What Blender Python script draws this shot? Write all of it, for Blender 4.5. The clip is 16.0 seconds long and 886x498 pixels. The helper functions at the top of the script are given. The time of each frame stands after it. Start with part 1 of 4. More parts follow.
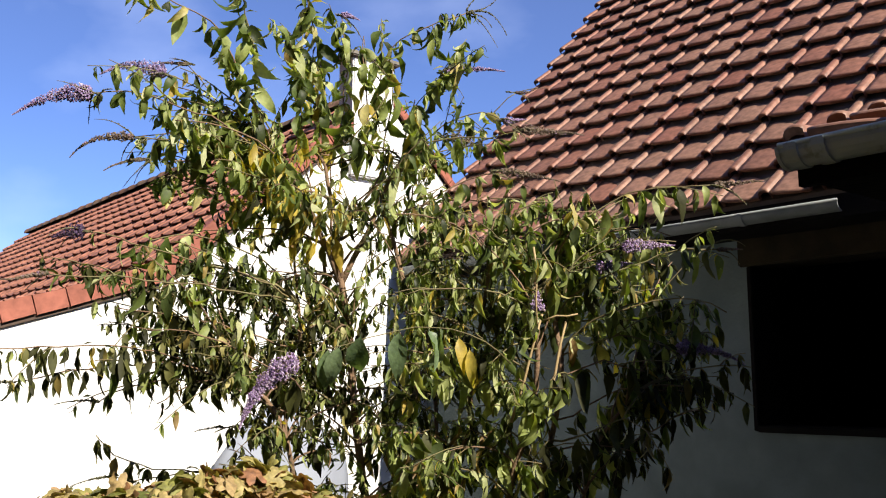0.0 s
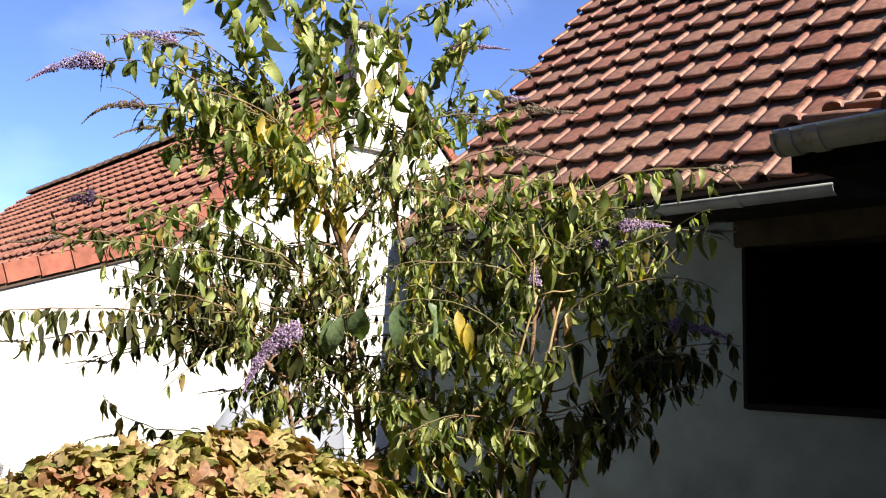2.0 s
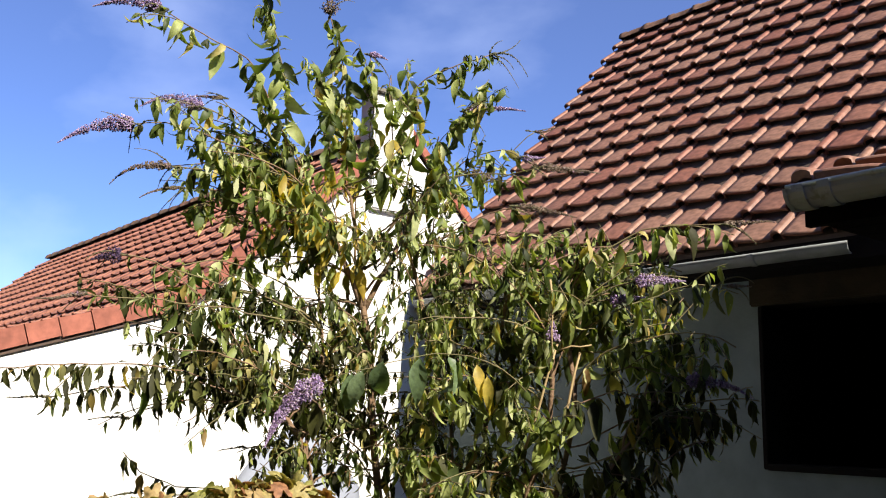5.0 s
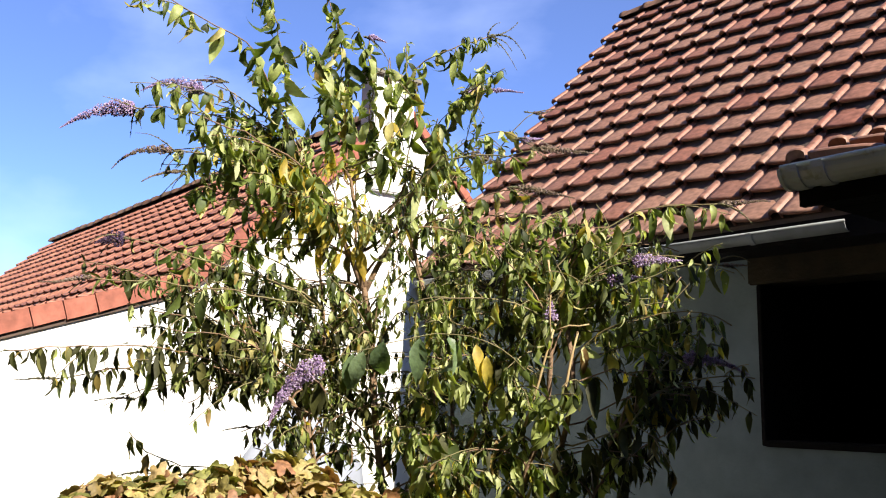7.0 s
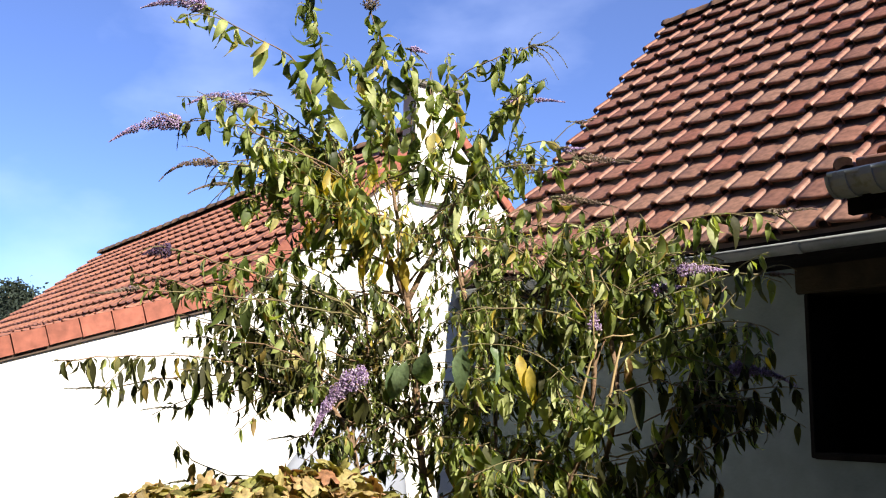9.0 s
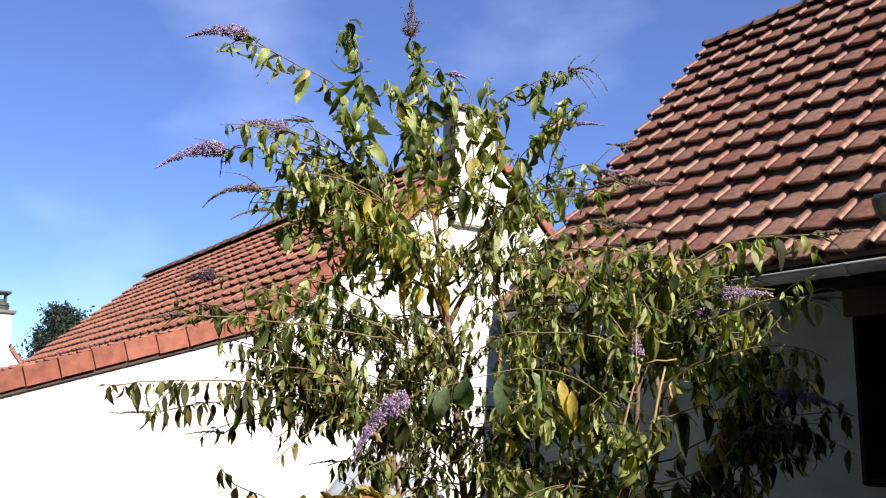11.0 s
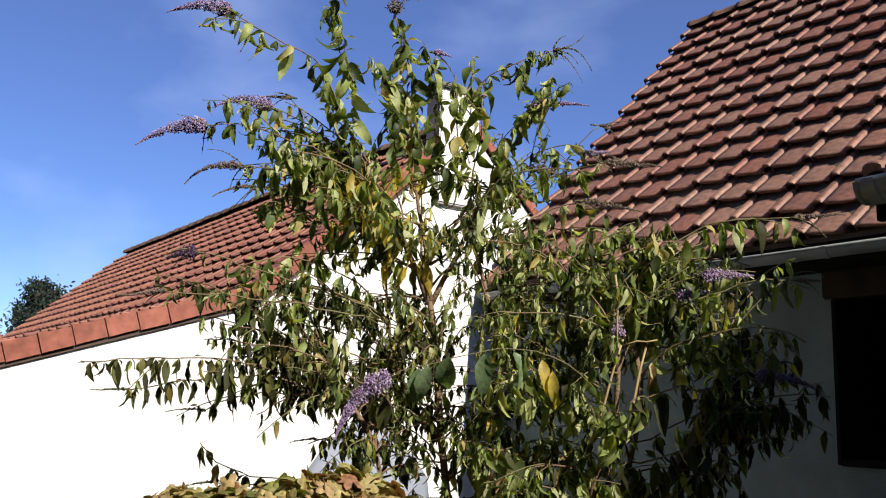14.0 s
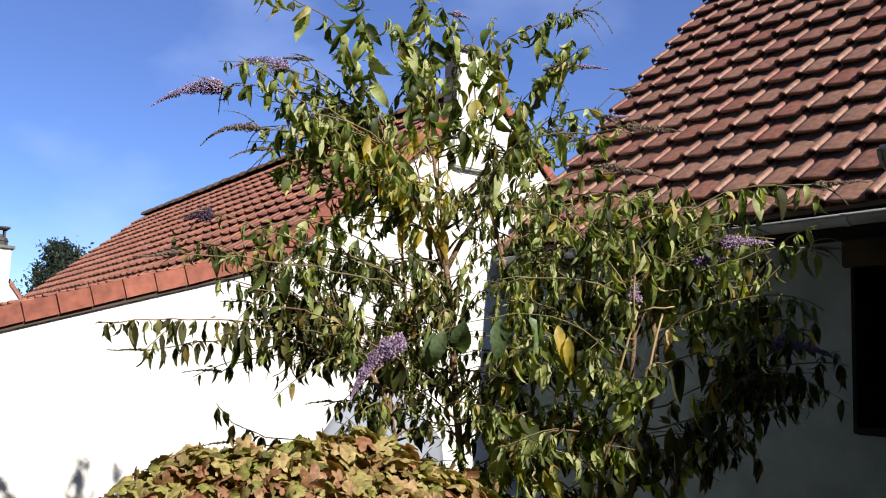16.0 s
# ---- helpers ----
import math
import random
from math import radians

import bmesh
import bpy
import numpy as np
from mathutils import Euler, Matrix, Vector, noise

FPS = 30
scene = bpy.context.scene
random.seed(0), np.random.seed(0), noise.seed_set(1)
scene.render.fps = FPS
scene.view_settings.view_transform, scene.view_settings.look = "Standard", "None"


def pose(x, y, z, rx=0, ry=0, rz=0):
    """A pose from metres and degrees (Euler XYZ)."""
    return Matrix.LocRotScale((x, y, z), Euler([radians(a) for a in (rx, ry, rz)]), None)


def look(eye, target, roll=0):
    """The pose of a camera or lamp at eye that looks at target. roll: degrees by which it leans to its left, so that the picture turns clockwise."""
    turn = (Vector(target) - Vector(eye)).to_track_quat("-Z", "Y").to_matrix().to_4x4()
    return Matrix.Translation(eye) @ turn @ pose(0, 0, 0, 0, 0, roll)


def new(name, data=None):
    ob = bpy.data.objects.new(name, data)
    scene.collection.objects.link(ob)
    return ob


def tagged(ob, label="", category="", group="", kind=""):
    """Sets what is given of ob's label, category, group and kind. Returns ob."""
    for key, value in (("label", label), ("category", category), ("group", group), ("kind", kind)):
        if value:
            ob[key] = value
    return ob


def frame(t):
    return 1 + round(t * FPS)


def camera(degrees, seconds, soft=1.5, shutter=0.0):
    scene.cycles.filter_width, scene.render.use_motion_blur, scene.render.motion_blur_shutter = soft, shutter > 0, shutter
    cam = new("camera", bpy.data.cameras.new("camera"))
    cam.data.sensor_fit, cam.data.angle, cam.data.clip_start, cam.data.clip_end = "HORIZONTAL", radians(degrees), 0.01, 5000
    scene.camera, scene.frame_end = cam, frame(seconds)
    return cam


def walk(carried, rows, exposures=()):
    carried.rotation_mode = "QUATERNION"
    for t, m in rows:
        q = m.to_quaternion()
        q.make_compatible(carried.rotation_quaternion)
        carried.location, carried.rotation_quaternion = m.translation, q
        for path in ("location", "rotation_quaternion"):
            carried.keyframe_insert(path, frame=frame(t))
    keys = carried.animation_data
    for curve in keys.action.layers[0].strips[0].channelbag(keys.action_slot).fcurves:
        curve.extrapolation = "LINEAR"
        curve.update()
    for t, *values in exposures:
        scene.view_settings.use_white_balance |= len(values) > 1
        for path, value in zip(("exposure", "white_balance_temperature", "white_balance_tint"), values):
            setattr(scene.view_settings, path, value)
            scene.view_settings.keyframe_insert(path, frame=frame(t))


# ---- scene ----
cam = camera(51.0, 16.0, soft=1.12)
PATH = [
    (0, (0.213, 0.229, 1.722), (-1.3002, 1.5047, 2.0098), -0.18),
    (0.5, (0.253, 0.188, 1.723), (-1.2276, 1.4943, 2.0414), 0.88),
    (1, (0.293, 0.146, 1.722), (-1.1955, 1.4438, 2.0385), 1.11),
    (1.5, (0.243, 0.2, 1.724), (-1.2716, 1.4715, 2.0226), 0.97),
    (2, (0.277, 0.165, 1.722), (-1.2406, 1.448, 1.9477), 1.34),
    (2.5, (0.278, 0.164, 1.72), (-1.2605, 1.4242, 1.9323), 0.1),
    (3, (0.288, 0.152, 1.719), (-1.2752, 1.365, 2.0107), 0.58),
    (3.5, (0.296, 0.144, 1.719), (-1.2764, 1.3331, 2.056), 0.42),
    (4, (0.322, 0.099, 1.682), (-1.243, 1.2829, 2.0683), 1.09),
    (4.5, (0.301, 0.141, 1.72), (-1.2611, 1.3278, 2.1092), 1.03),
    (5, (0.301, 0.121, 1.681), (-1.2214, 1.366, 2.0447), 1.29),
    (5.2, (0.298, 0.126, 1.68), (-1.2034, 1.3965, 2.0425), 1.48),
    (7.3, (0.342, 0.1, 1.678), (-1.205, 1.3287, 1.9895), 0.79),
    (7.5, (0.342, 0.099, 1.677), (-1.2172, 1.3134, 1.9837), 0.86),
    (8, (0.338, 0.101, 1.677), (-1.2196, 1.3112, 2.0074), 1.33),
    (8.5, (0.341, 0.1, 1.677), (-1.2095, 1.3171, 2.0157), 1.38),
    (9, (0.342, 0.099, 1.678), (-1.2413, 1.2723, 2.0194), 1.1),
    (9.5, (0.341, 0.1, 1.678), (-1.2606, 1.2439, 2.0336), 0.46),
    (9.7, (0.341, 0.1, 1.678), (-1.2647, 1.2296, 2.0596), 0.8),
    (11.8, (0.345, 0.093, 1.691), (-1.2969, 1.1695, 2.0719), 1.01),
    (12, (0.352, 0.087, 1.691), (-1.295, 1.1586, 2.0642), 0.78),
    (12.5, (0.335, 0.102, 1.693), (-1.305, 1.1898, 2.0492), 1.3),
    (13, (0.335, 0.103, 1.691), (-1.3067, 1.1934, 2.0313), 1.17),
    (13.5, (0.341, 0.097, 1.691), (-1.294, 1.202, 2.0161), 1.36),
    (14, (0.34, 0.099, 1.691), (-1.2724, 1.232, 2.0326), 1.64),
    (14.5, (0.329, 0.109, 1.692), (-1.2994, 1.2314, 1.9892), 1.28),
    (15, (0.316, 0.123, 1.693), (-1.3166, 1.245, 1.9681), 1.38),
    (15.5, (0.324, 0.113, 1.691), (-1.3086, 1.235, 1.966), 2.07),
    (16, (0.327, 0.109, 1.691), (-1.3136, 1.2216, 1.9566), 2.3),
]
walk(cam, [(t, look(eye, target, roll)) for t, eye, target, roll in PATH],
     [(0, 0.88, 6500, 10), (0.5, 1.24, 6500, 10), (1, 1.34, 6500, 10), (1.5, 1.23, 6500, 10), (2, 1.23, 6500, 10), (2.5, 1.3, 6500, 10), (3, 1.43, 6500, 10), (3.5, 1.33, 6500, 10), (4, 1.12, 6500, 10), (4.5, 1.02, 6500, 10), (5, 1, 6500, 10), (7.5, 1.33, 6500, 10), (8.5, 1.25, 6500, 10), (9.5, 1.16, 6500, 10), (12, 0.74, 6280, 10), (13, 0.6, 6280, 10), (14, 0.54, 6280, 10), (16, 0.65, 6280, 10)])

# ---- light ----
SUN = Vector((0.76, 0.03, 0.57)).normalized()
world = bpy.data.worlds.new("sky")
scene.world = world
world.use_nodes = True
wn, wl = world.node_tree.nodes, world.node_tree.links
wn.clear()
sky = wn.new("ShaderNodeTexSky")
sky.sky_type = "NISHITA"
sky.sun_disc = False
sky.sun_elevation = math.asin(SUN.z)
sky.sun_rotation = math.atan2(SUN.x, SUN.y)
sky.altitude = 1800
sky.air_density, sky.dust_density, sky.ozone_density = 0.9, 0.2, 4.0
wisp_co = wn.new("ShaderNodeTexCoord")
wisp_map = wn.new("ShaderNodeMapping")
wisp_map.inputs["Scale"].default_value = (1.2, 2.2, 4.0)
wisp = wn.new("ShaderNodeTexNoise")
wisp.inputs["Scale"].default_value, wisp.inputs["Detail"].default_value = 2.2, 6
wisp_ramp = wn.new("ShaderNodeMapRange")
for k, v in (("From Min", 0.5), ("From Max", 0.85), ("To Min", 0.05), ("To Max", 0.28)):
    wisp_ramp.inputs[k].default_value = v
wisp_mix = wn.new("ShaderNodeMix")
wisp_mix.data_type = "RGBA"
bg = wn.new("ShaderNodeBackground")
bg.inputs["Strength"].default_value = 0.1
wout = wn.new("ShaderNodeOutputWorld")
wl.new(wisp_co.outputs["Generated"], wisp_map.inputs["Vector"])
wl.new(wisp_map.outputs["Vector"], wisp.inputs["Vector"])
wl.new(wisp.outputs["Fac"], wisp_ramp.inputs["Value"])
wl.new(wisp_ramp.outputs["Result"], wisp_mix.inputs["Factor"])
wl.new(sky.outputs["Color"], wisp_mix.inputs["A"])
wisp_mix.inputs["B"].default_value = (7.0, 8.0, 10.0, 1)
deep = wn.new("ShaderNodeHueSaturation")
deep.inputs["Hue"].default_value, deep.inputs["Saturation"].default_value = 0.515, 1.15
wl.new(wisp_mix.outputs["Result"], deep.inputs["Color"])
wl.new(deep.outputs["Color"], bg.inputs["Color"])
wl.new(bg.outputs["Background"], wout.inputs["Surface"])

sun = new("sun", bpy.data.lights.new("sun", "SUN"))
sun.data.energy, sun.data.angle, sun.data.color = 5.4, radians(0.55), (1.0, 0.91, 0.77)
sun.matrix_world = look((0, 0, 20), Vector((0, 0, 20)) - SUN)


# ---- materials ----
def mat(name, base, rough=0.8, dark=None, scale=6.0, grain=60.0, bump=0.3, bump_d=0.01, metal=0.0, spot=None, spec=0.5):
    """A surface with broad stains, fine grain and relief. dark: the stain's colour. spot: colour of blotches."""
    m = bpy.data.materials.new(name)
    m.use_nodes = True
    n, l = m.node_tree.nodes, m.node_tree.links
    b = n["Principled BSDF"]
    b.inputs["Roughness"].default_value, b.inputs["Metallic"].default_value = rough, metal
    b.inputs["Specular IOR Level"].default_value = spec
    co = n.new("ShaderNodeTexCoord")
    big, fine = n.new("ShaderNodeTexNoise"), n.new("ShaderNodeTexNoise")
    big.inputs["Scale"].default_value, big.inputs["Detail"].default_value = scale, 5
    fine.inputs["Scale"].default_value, fine.inputs["Detail"].default_value = grain, 3
    for x in (big, fine):
        l.new(co.outputs["Object"], x.inputs["Vector"])
    ramp = n.new("ShaderNodeMapRange")
    for k, v in (("From Min", 0.35), ("From Max", 0.7), ("To Min", 0.0), ("To Max", 1.0)):
        ramp.inputs[k].default_value = v
    l.new(big.outputs["Fac"], ramp.inputs["Value"])
    mix = n.new("ShaderNodeMix")
    mix.data_type = "RGBA"
    d = dark or tuple(c * 0.75 for c in base)
    mix.inputs["A"].default_value, mix.inputs["B"].default_value = (*base, 1), (*d, 1)
    l.new(ramp.outputs["Result"], mix.inputs["Factor"])
    out = mix.outputs["Result"]
    if spot:
        r2 = n.new("ShaderNodeMapRange")
        for k, v in (("From Min", 0.58), ("From Max", 0.72)):
            r2.inputs[k].default_value = v
        l.new(fine.outputs["Fac"], r2.inputs["Value"])
        mix2 = n.new("ShaderNodeMix")
        mix2.data_type = "RGBA"
        l.new(r2.outputs["Result"], mix2.inputs["Factor"])
        l.new(out, mix2.inputs["A"])
        mix2.inputs["B"].default_value = (*spot, 1)
        out = mix2.outputs["Result"]
    l.new(out, b.inputs["Base Color"])
    if bump:
        bp = n.new("ShaderNodeBump")
        bp.inputs["Strength"].default_value, bp.inputs["Distance"].default_value = bump, bump_d
        l.new(fine.outputs["Fac"], bp.inputs["Height"])
        l.new(bp.outputs["Normal"], b.inputs["Normal"])
    return m


def varied(name, stops, rough=0.6, glow=0.0, grain=30.0, bump=0.2, stain=0.35, spec=0.4):
    """A surface whose tone differs from piece to piece along stops (place, colour). glow: share of light let through."""
    m = bpy.data.materials.new(name)
    m.use_nodes = True
    n, l = m.node_tree.nodes, m.node_tree.links
    b = n["Principled BSDF"]
    b.inputs["Roughness"].default_value = rough
    b.inputs["Specular IOR Level"].default_value = spec
    info, geo = n.new("ShaderNodeObjectInfo"), n.new("ShaderNodeNewGeometry")
    add, fr = n.new("ShaderNodeMath"), n.new("ShaderNodeMath")
    add.operation, fr.operation = "ADD", "FRACT"
    l.new(info.outputs["Random"], add.inputs[0])
    l.new(geo.outputs["Random Per Island"], add.inputs[1])
    l.new(add.outputs[0], fr.inputs[0])
    ramp = n.new("ShaderNodeValToRGB")
    while len(ramp.color_ramp.elements) < len(stops):
        ramp.color_ramp.elements.new(0.5)
    for e, (p, c) in zip(ramp.color_ramp.elements, stops):
        e.position, e.color = p, (*c, 1)
    l.new(fr.outputs[0], ramp.inputs["Fac"])
    co = n.new("ShaderNodeTexCoord")
    noi = n.new("ShaderNodeTexNoise")
    noi.inputs["Scale"].default_value, noi.inputs["Detail"].default_value = grain, 4
    l.new(geo.outputs["Position"], noi.inputs["Vector"])
    mr = n.new("ShaderNodeMapRange")
    for k, v in (("From Min", 0.3), ("From Max", 0.75), ("To Min", 1.0 + stain * 0.4), ("To Max", 1.0 - stain)):
        mr.inputs[k].default_value = v
    l.new(noi.outputs["Fac"], mr.inputs["Value"])
    mul = n.new("ShaderNodeMix")
    mul.data_type, mul.blend_type = "RGBA", "MULTIPLY"
    mul.inputs["Factor"].default_value = 1.0
    l.new(ramp.outputs["Color"], mul.inputs["A"])
    l.new(mr.outputs["Result"], mul.inputs["B"])
    l.new(mul.outputs["Result"], b.inputs["Base Color"])
    if bump:
        bp = n.new("ShaderNodeBump")
        bp.inputs["Strength"].default_value, bp.inputs["Distance"].default_value = bump, 0.006
        l.new(noi.outputs["Fac"], bp.inputs["Height"])
        l.new(bp.outputs["Normal"], b.inputs["Normal"])
    if glow:
        tr, ms = n.new("ShaderNodeBsdfTranslucent"), n.new("ShaderNodeMixShader")
        warm = n.new("ShaderNodeMix")
        warm.data_type, warm.blend_type = "RGBA", "MULTIPLY"
        warm.inputs["Factor"].default_value = 1.0
        warm.inputs["B"].default_value = (1.6, 1.7, 0.5, 1)
        l.new(mul.outputs["Result"], warm.inputs["A"])
        l.new(warm.outputs["Result"], tr.inputs["Color"])
        ms.inputs["Fac"].default_value = glow
        l.new(b.outputs["BSDF"], ms.inputs[1])
        l.new(tr.outputs["BSDF"], ms.inputs[2])
        l.new(ms.outputs["Shader"], n["Material Output"].inputs["Surface"])
    return m


RENDER = mat("white_render", (0.70, 0.70, 0.68), 0.9, (0.63, 0.63, 0.61), 1.3, 90, 0.5, 0.006)
# White wall's shade put into the colour: a darkened version of white_render.
SHADY = mat("shaded_render", (0.178, 0.217, 0.217), 0.95, (0.12, 0.148, 0.148), 3.2, 45, 0.5, 0.008, spec=0.08)
TILE = varied("clay_tile", [(0.0, (0.24, 0.102, 0.070)), (0.4, (0.285, 0.142, 0.097)), (0.75, (0.275, 0.154, 0.107)), (1.0, (0.22, 0.108, 0.076))], 0.5, 0, 22, 0.35, 0.45, spec=0.25)
TILE_A = varied("clay_tile_orange", [(0.0, (0.31, 0.134, 0.090)), (0.5, (0.355, 0.160, 0.108)), (1.0, (0.275, 0.122, 0.087))], 0.6, 0, 16, 0.3, 0.5, spec=0.12)
VERGE = varied("verge_clay", [(0.0, (0.255, 0.088, 0.060)), (0.5, (0.295, 0.105, 0.072)), (1.0, (0.23, 0.080, 0.055))], 0.6, 0, 14, 0.25, 0.4, spec=0.2)
RIDGE = varied("ridge_clay", [(0.0, (0.10, 0.06, 0.045)), (0.5, (0.15, 0.085, 0.06)), (1.0, (0.12, 0.085, 0.065))], 0.8, 0, 18, 0.4, 0.5, spec=0.15)
BOARD = mat("roof_underlay", (0.09, 0.06, 0.045), 0.9, (0.06, 0.04, 0.03), 5, 40, 0.3)
# Shade under eave and porch put into the colour: timber nearly black.
TIMBER = mat("shade_timber", (0.010, 0.008, 0.007), 0.85, (0.007, 0.006, 0.005), 6, 50, 0.4, spec=0.08)
# The lintel's brown is taken down for shade as well.
LINTEL = mat("brown_timber", (0.04, 0.031, 0.018), 0.8, (0.02, 0.016, 0.01), 5, 40, 0.5, spec=0.08)
GUTTER = mat("grey_gutter", (0.56, 0.61, 0.64), 0.38, (0.43, 0.48, 0.50), 4, 30, 0.12, 0.004, spot=(0.36, 0.38, 0.36))
DARK_ZINC = mat("dull_zinc", (0.24, 0.255, 0.255), 0.6, (0.15, 0.165, 0.165), 5, 30, 0.2, 0.004, spec=0.3)
LEAD = mat("cap_stone", (0.19, 0.17, 0.14), 0.85, (0.12, 0.11, 0.09), 7, 60, 0.5)
EARTH = mat("garden_ground", (0.075, 0.08, 0.045), 0.95, (0.10, 0.085, 0.06), 0.8, 25, 0.8, 0.03, spot=(0.05, 0.075, 0.025))
# Unlit room's gloom put into the colour: near-black walls, floor and ceiling.
INSIDE = mat("room_shade", (0.02, 0.02, 0.018), 0.95, (0.014, 0.014, 0.012), 2, 30, 0.2, spec=0.08)
BARK = mat("brown_bark", (0.20, 0.125, 0.07), 0.85, (0.12, 0.075, 0.045), 14, 90, 0.6)
SHOOT = mat("green_shoot", (0.15, 0.135, 0.055), 0.7, (0.12, 0.08, 0.035), 8, 80, 0.2)
STRAW = mat("dry_straw", (0.40, 0.30, 0.15), 0.75, (0.26, 0.18, 0.085), 12, 80, 0.2)
LEAF = varied("bush_leaf", [(0.0, (0.030, 0.040, 0.013)), (0.22, (0.078, 0.112, 0.026)), (0.48, (0.165, 0.205, 0.050)), (0.72, (0.33, 0.375, 0.125)), (0.9, (0.50, 0.52, 0.29)), (0.96, (0.42, 0.33, 0.09)), (1.0, (0.20, 0.12, 0.05))], 0.52, 0.38, 40, 0.3, 0.3, 0.38)
# Dark leaf: old growth, and shade put into the colour towards the house.
LEAF_OLD_SHADE = varied("old_and_shade_leaf", [(0.0, (0.022, 0.022, 0.009)), (0.4, (0.040, 0.042, 0.014)), (0.75, (0.07, 0.075, 0.021)), (0.95, (0.14, 0.135, 0.045)), (1.0, (0.22, 0.155, 0.04))], 0.6, 0.25, 40, 0.3, 0.3, 0.18)
LEAF_BROAD = varied("broad_leaf", [(0.0, (0.10, 0.15, 0.07)), (0.5, (0.15, 0.21, 0.105)), (1.0, (0.22, 0.27, 0.12))], 0.45, 0.3, 60, 0.5, 0.35, 0.5)
LEAF_Y = varied("yellow_leaf", [(0.0, (0.44, 0.33, 0.05)), (0.45, (0.58, 0.46, 0.09)), (0.8, (0.52, 0.38, 0.06)), (1.0, (0.36, 0.23, 0.05))], 0.5, 0.5, 40, 0.3, 0.35)
BLOOM = varied("lilac_floret", [(0.0, (0.20, 0.12, 0.25)), (0.3, (0.33, 0.22, 0.42)), (0.7, (0.44, 0.33, 0.52)), (0.9, (0.58, 0.50, 0.62)), (1.0, (0.24, 0.14, 0.10))], 0.7, 0.2, 50, 0, 0.2)
SPENT = varied("spent_floret", [(0.0, (0.11, 0.075, 0.05)), (0.6, (0.18, 0.13, 0.09)), (0.9, (0.24, 0.19, 0.15)), (1.0, (0.24, 0.13, 0.25))], 0.8, 0.1, 50, 0, 0.2)
FADE = varied("faded_floret", [(0.0, (0.14, 0.09, 0.17)), (0.35, (0.30, 0.20, 0.40)), (0.7, (0.42, 0.31, 0.54)), (0.92, (0.56, 0.48, 0.62)), (1.0, (0.16, 0.10, 0.07))], 0.75, 0.2, 50, 0, 0.2)
WITHER = varied("withered_floret", [(0.0, (0.03, 0.018, 0.04)), (0.6, (0.06, 0.035, 0.085)), (1.0, (0.10, 0.06, 0.12))], 0.85, 0.05, 50, 0, 0.2)
SEED = varied("green_seed", [(0.0, (0.06, 0.065, 0.035)), (1.0, (0.10, 0.095, 0.05))], 0.8, 0, 50, 0, 0.2)
VINE = varied("vine_leaf", [(0.0, (0.17, 0.18, 0.04)), (0.2, (0.31, 0.29, 0.085)), (0.5, (0.40, 0.31, 0.13)), (0.68, (0.37, 0.21, 0.115)), (0.84, (0.27, 0.12, 0.06)), (1.0, (0.11, 0.13, 0.03))], 0.6, 0.25, 70, 0.5, 0.6)
CORE = mat("dead_twigs", (0.10, 0.065, 0.035), 0.95, (0.05, 0.035, 0.02), 9, 40, 0.9, 0.03)
DARKLEAF = varied("far_leaf", [(0.0, (0.012, 0.02, 0.014)), (0.5, (0.02, 0.032, 0.02)), (1.0, (0.032, 0.045, 0.026))], 0.8, 0.05, 8, 0, 0.3)
BLACK = mat("black_pot", (0.03, 0.03, 0.035), 0.6, (0.05, 0.045, 0.04), 6, 40, 0.2)


# ---- builders ----
def empty(name, label, category, kind="", group=""):
    return tagged(new(name), label, category, group, kind)


def mesh_of(name, verts, faces, material, smooth=False):
    me = bpy.data.meshes.new(name)
    me.from_pydata([tuple(v) for v in verts], [], [tuple(f) for f in faces])
    me.materials.append(material)
    if smooth:
        me.polygons.foreach_set("use_smooth", [True] * len(me.polygons))
    me.update()
    return me


def part(name, bm, material, parent=None, label="", smooth=False):
    """One mesh object from a bmesh or a mesh, under a thing or a part."""
    if isinstance(bm, bmesh.types.BMesh):
        me = bpy.data.meshes.new(name)
        bm.normal_update()
        bm.to_mesh(me)
        bm.free()
        me.materials.append(material)
        if smooth:
            me.polygons.foreach_set("use_smooth", [True] * len(me.polygons))
    else:
        me = bm
    ob = new(name, me)
    ob.parent = parent
    return tagged(ob, label)


def box(bm, a, b, bevel=0.0):
    r = bmesh.ops.create_cube(bm, size=1)
    for v in r["verts"]:
        v.co = [a[i] + (v.co[i] + 0.5) * (b[i] - a[i]) for i in range(3)]
    if bevel:
        es = list({e for v in r["verts"] for e in v.link_edges})
        bmesh.ops.bevel(bm, geom=es, offset=bevel, segments=2, affect="EDGES")
    return bm


def boxed(name, a, b, material, parent=None, bevel=0.0, label=""):
    return part(name, box(bmesh.new(), a, b, bevel), material, parent, label)


def prism(bm, outline, axis, a, b):
    """An outline in the plane across the axis (0: x, outline in y, z; 1: y, outline in x, z), pushed from a to b."""
    def at(p, t):
        return (t, p[0], p[1]) if axis == 0 else (p[0], t, p[1])
    lo = [bm.verts.new(at(p, a)) for p in outline]
    hi = [bm.verts.new(at(p, b)) for p in outline]
    n = len(outline)
    bm.faces.new(lo)
    bm.faces.new(hi[::-1])
    for i in range(n):
        bm.faces.new((lo[i], hi[i], hi[(i + 1) % n], lo[(i + 1) % n]))
    bmesh.ops.recalc_face_normals(bm, faces=bm.faces)
    return bm


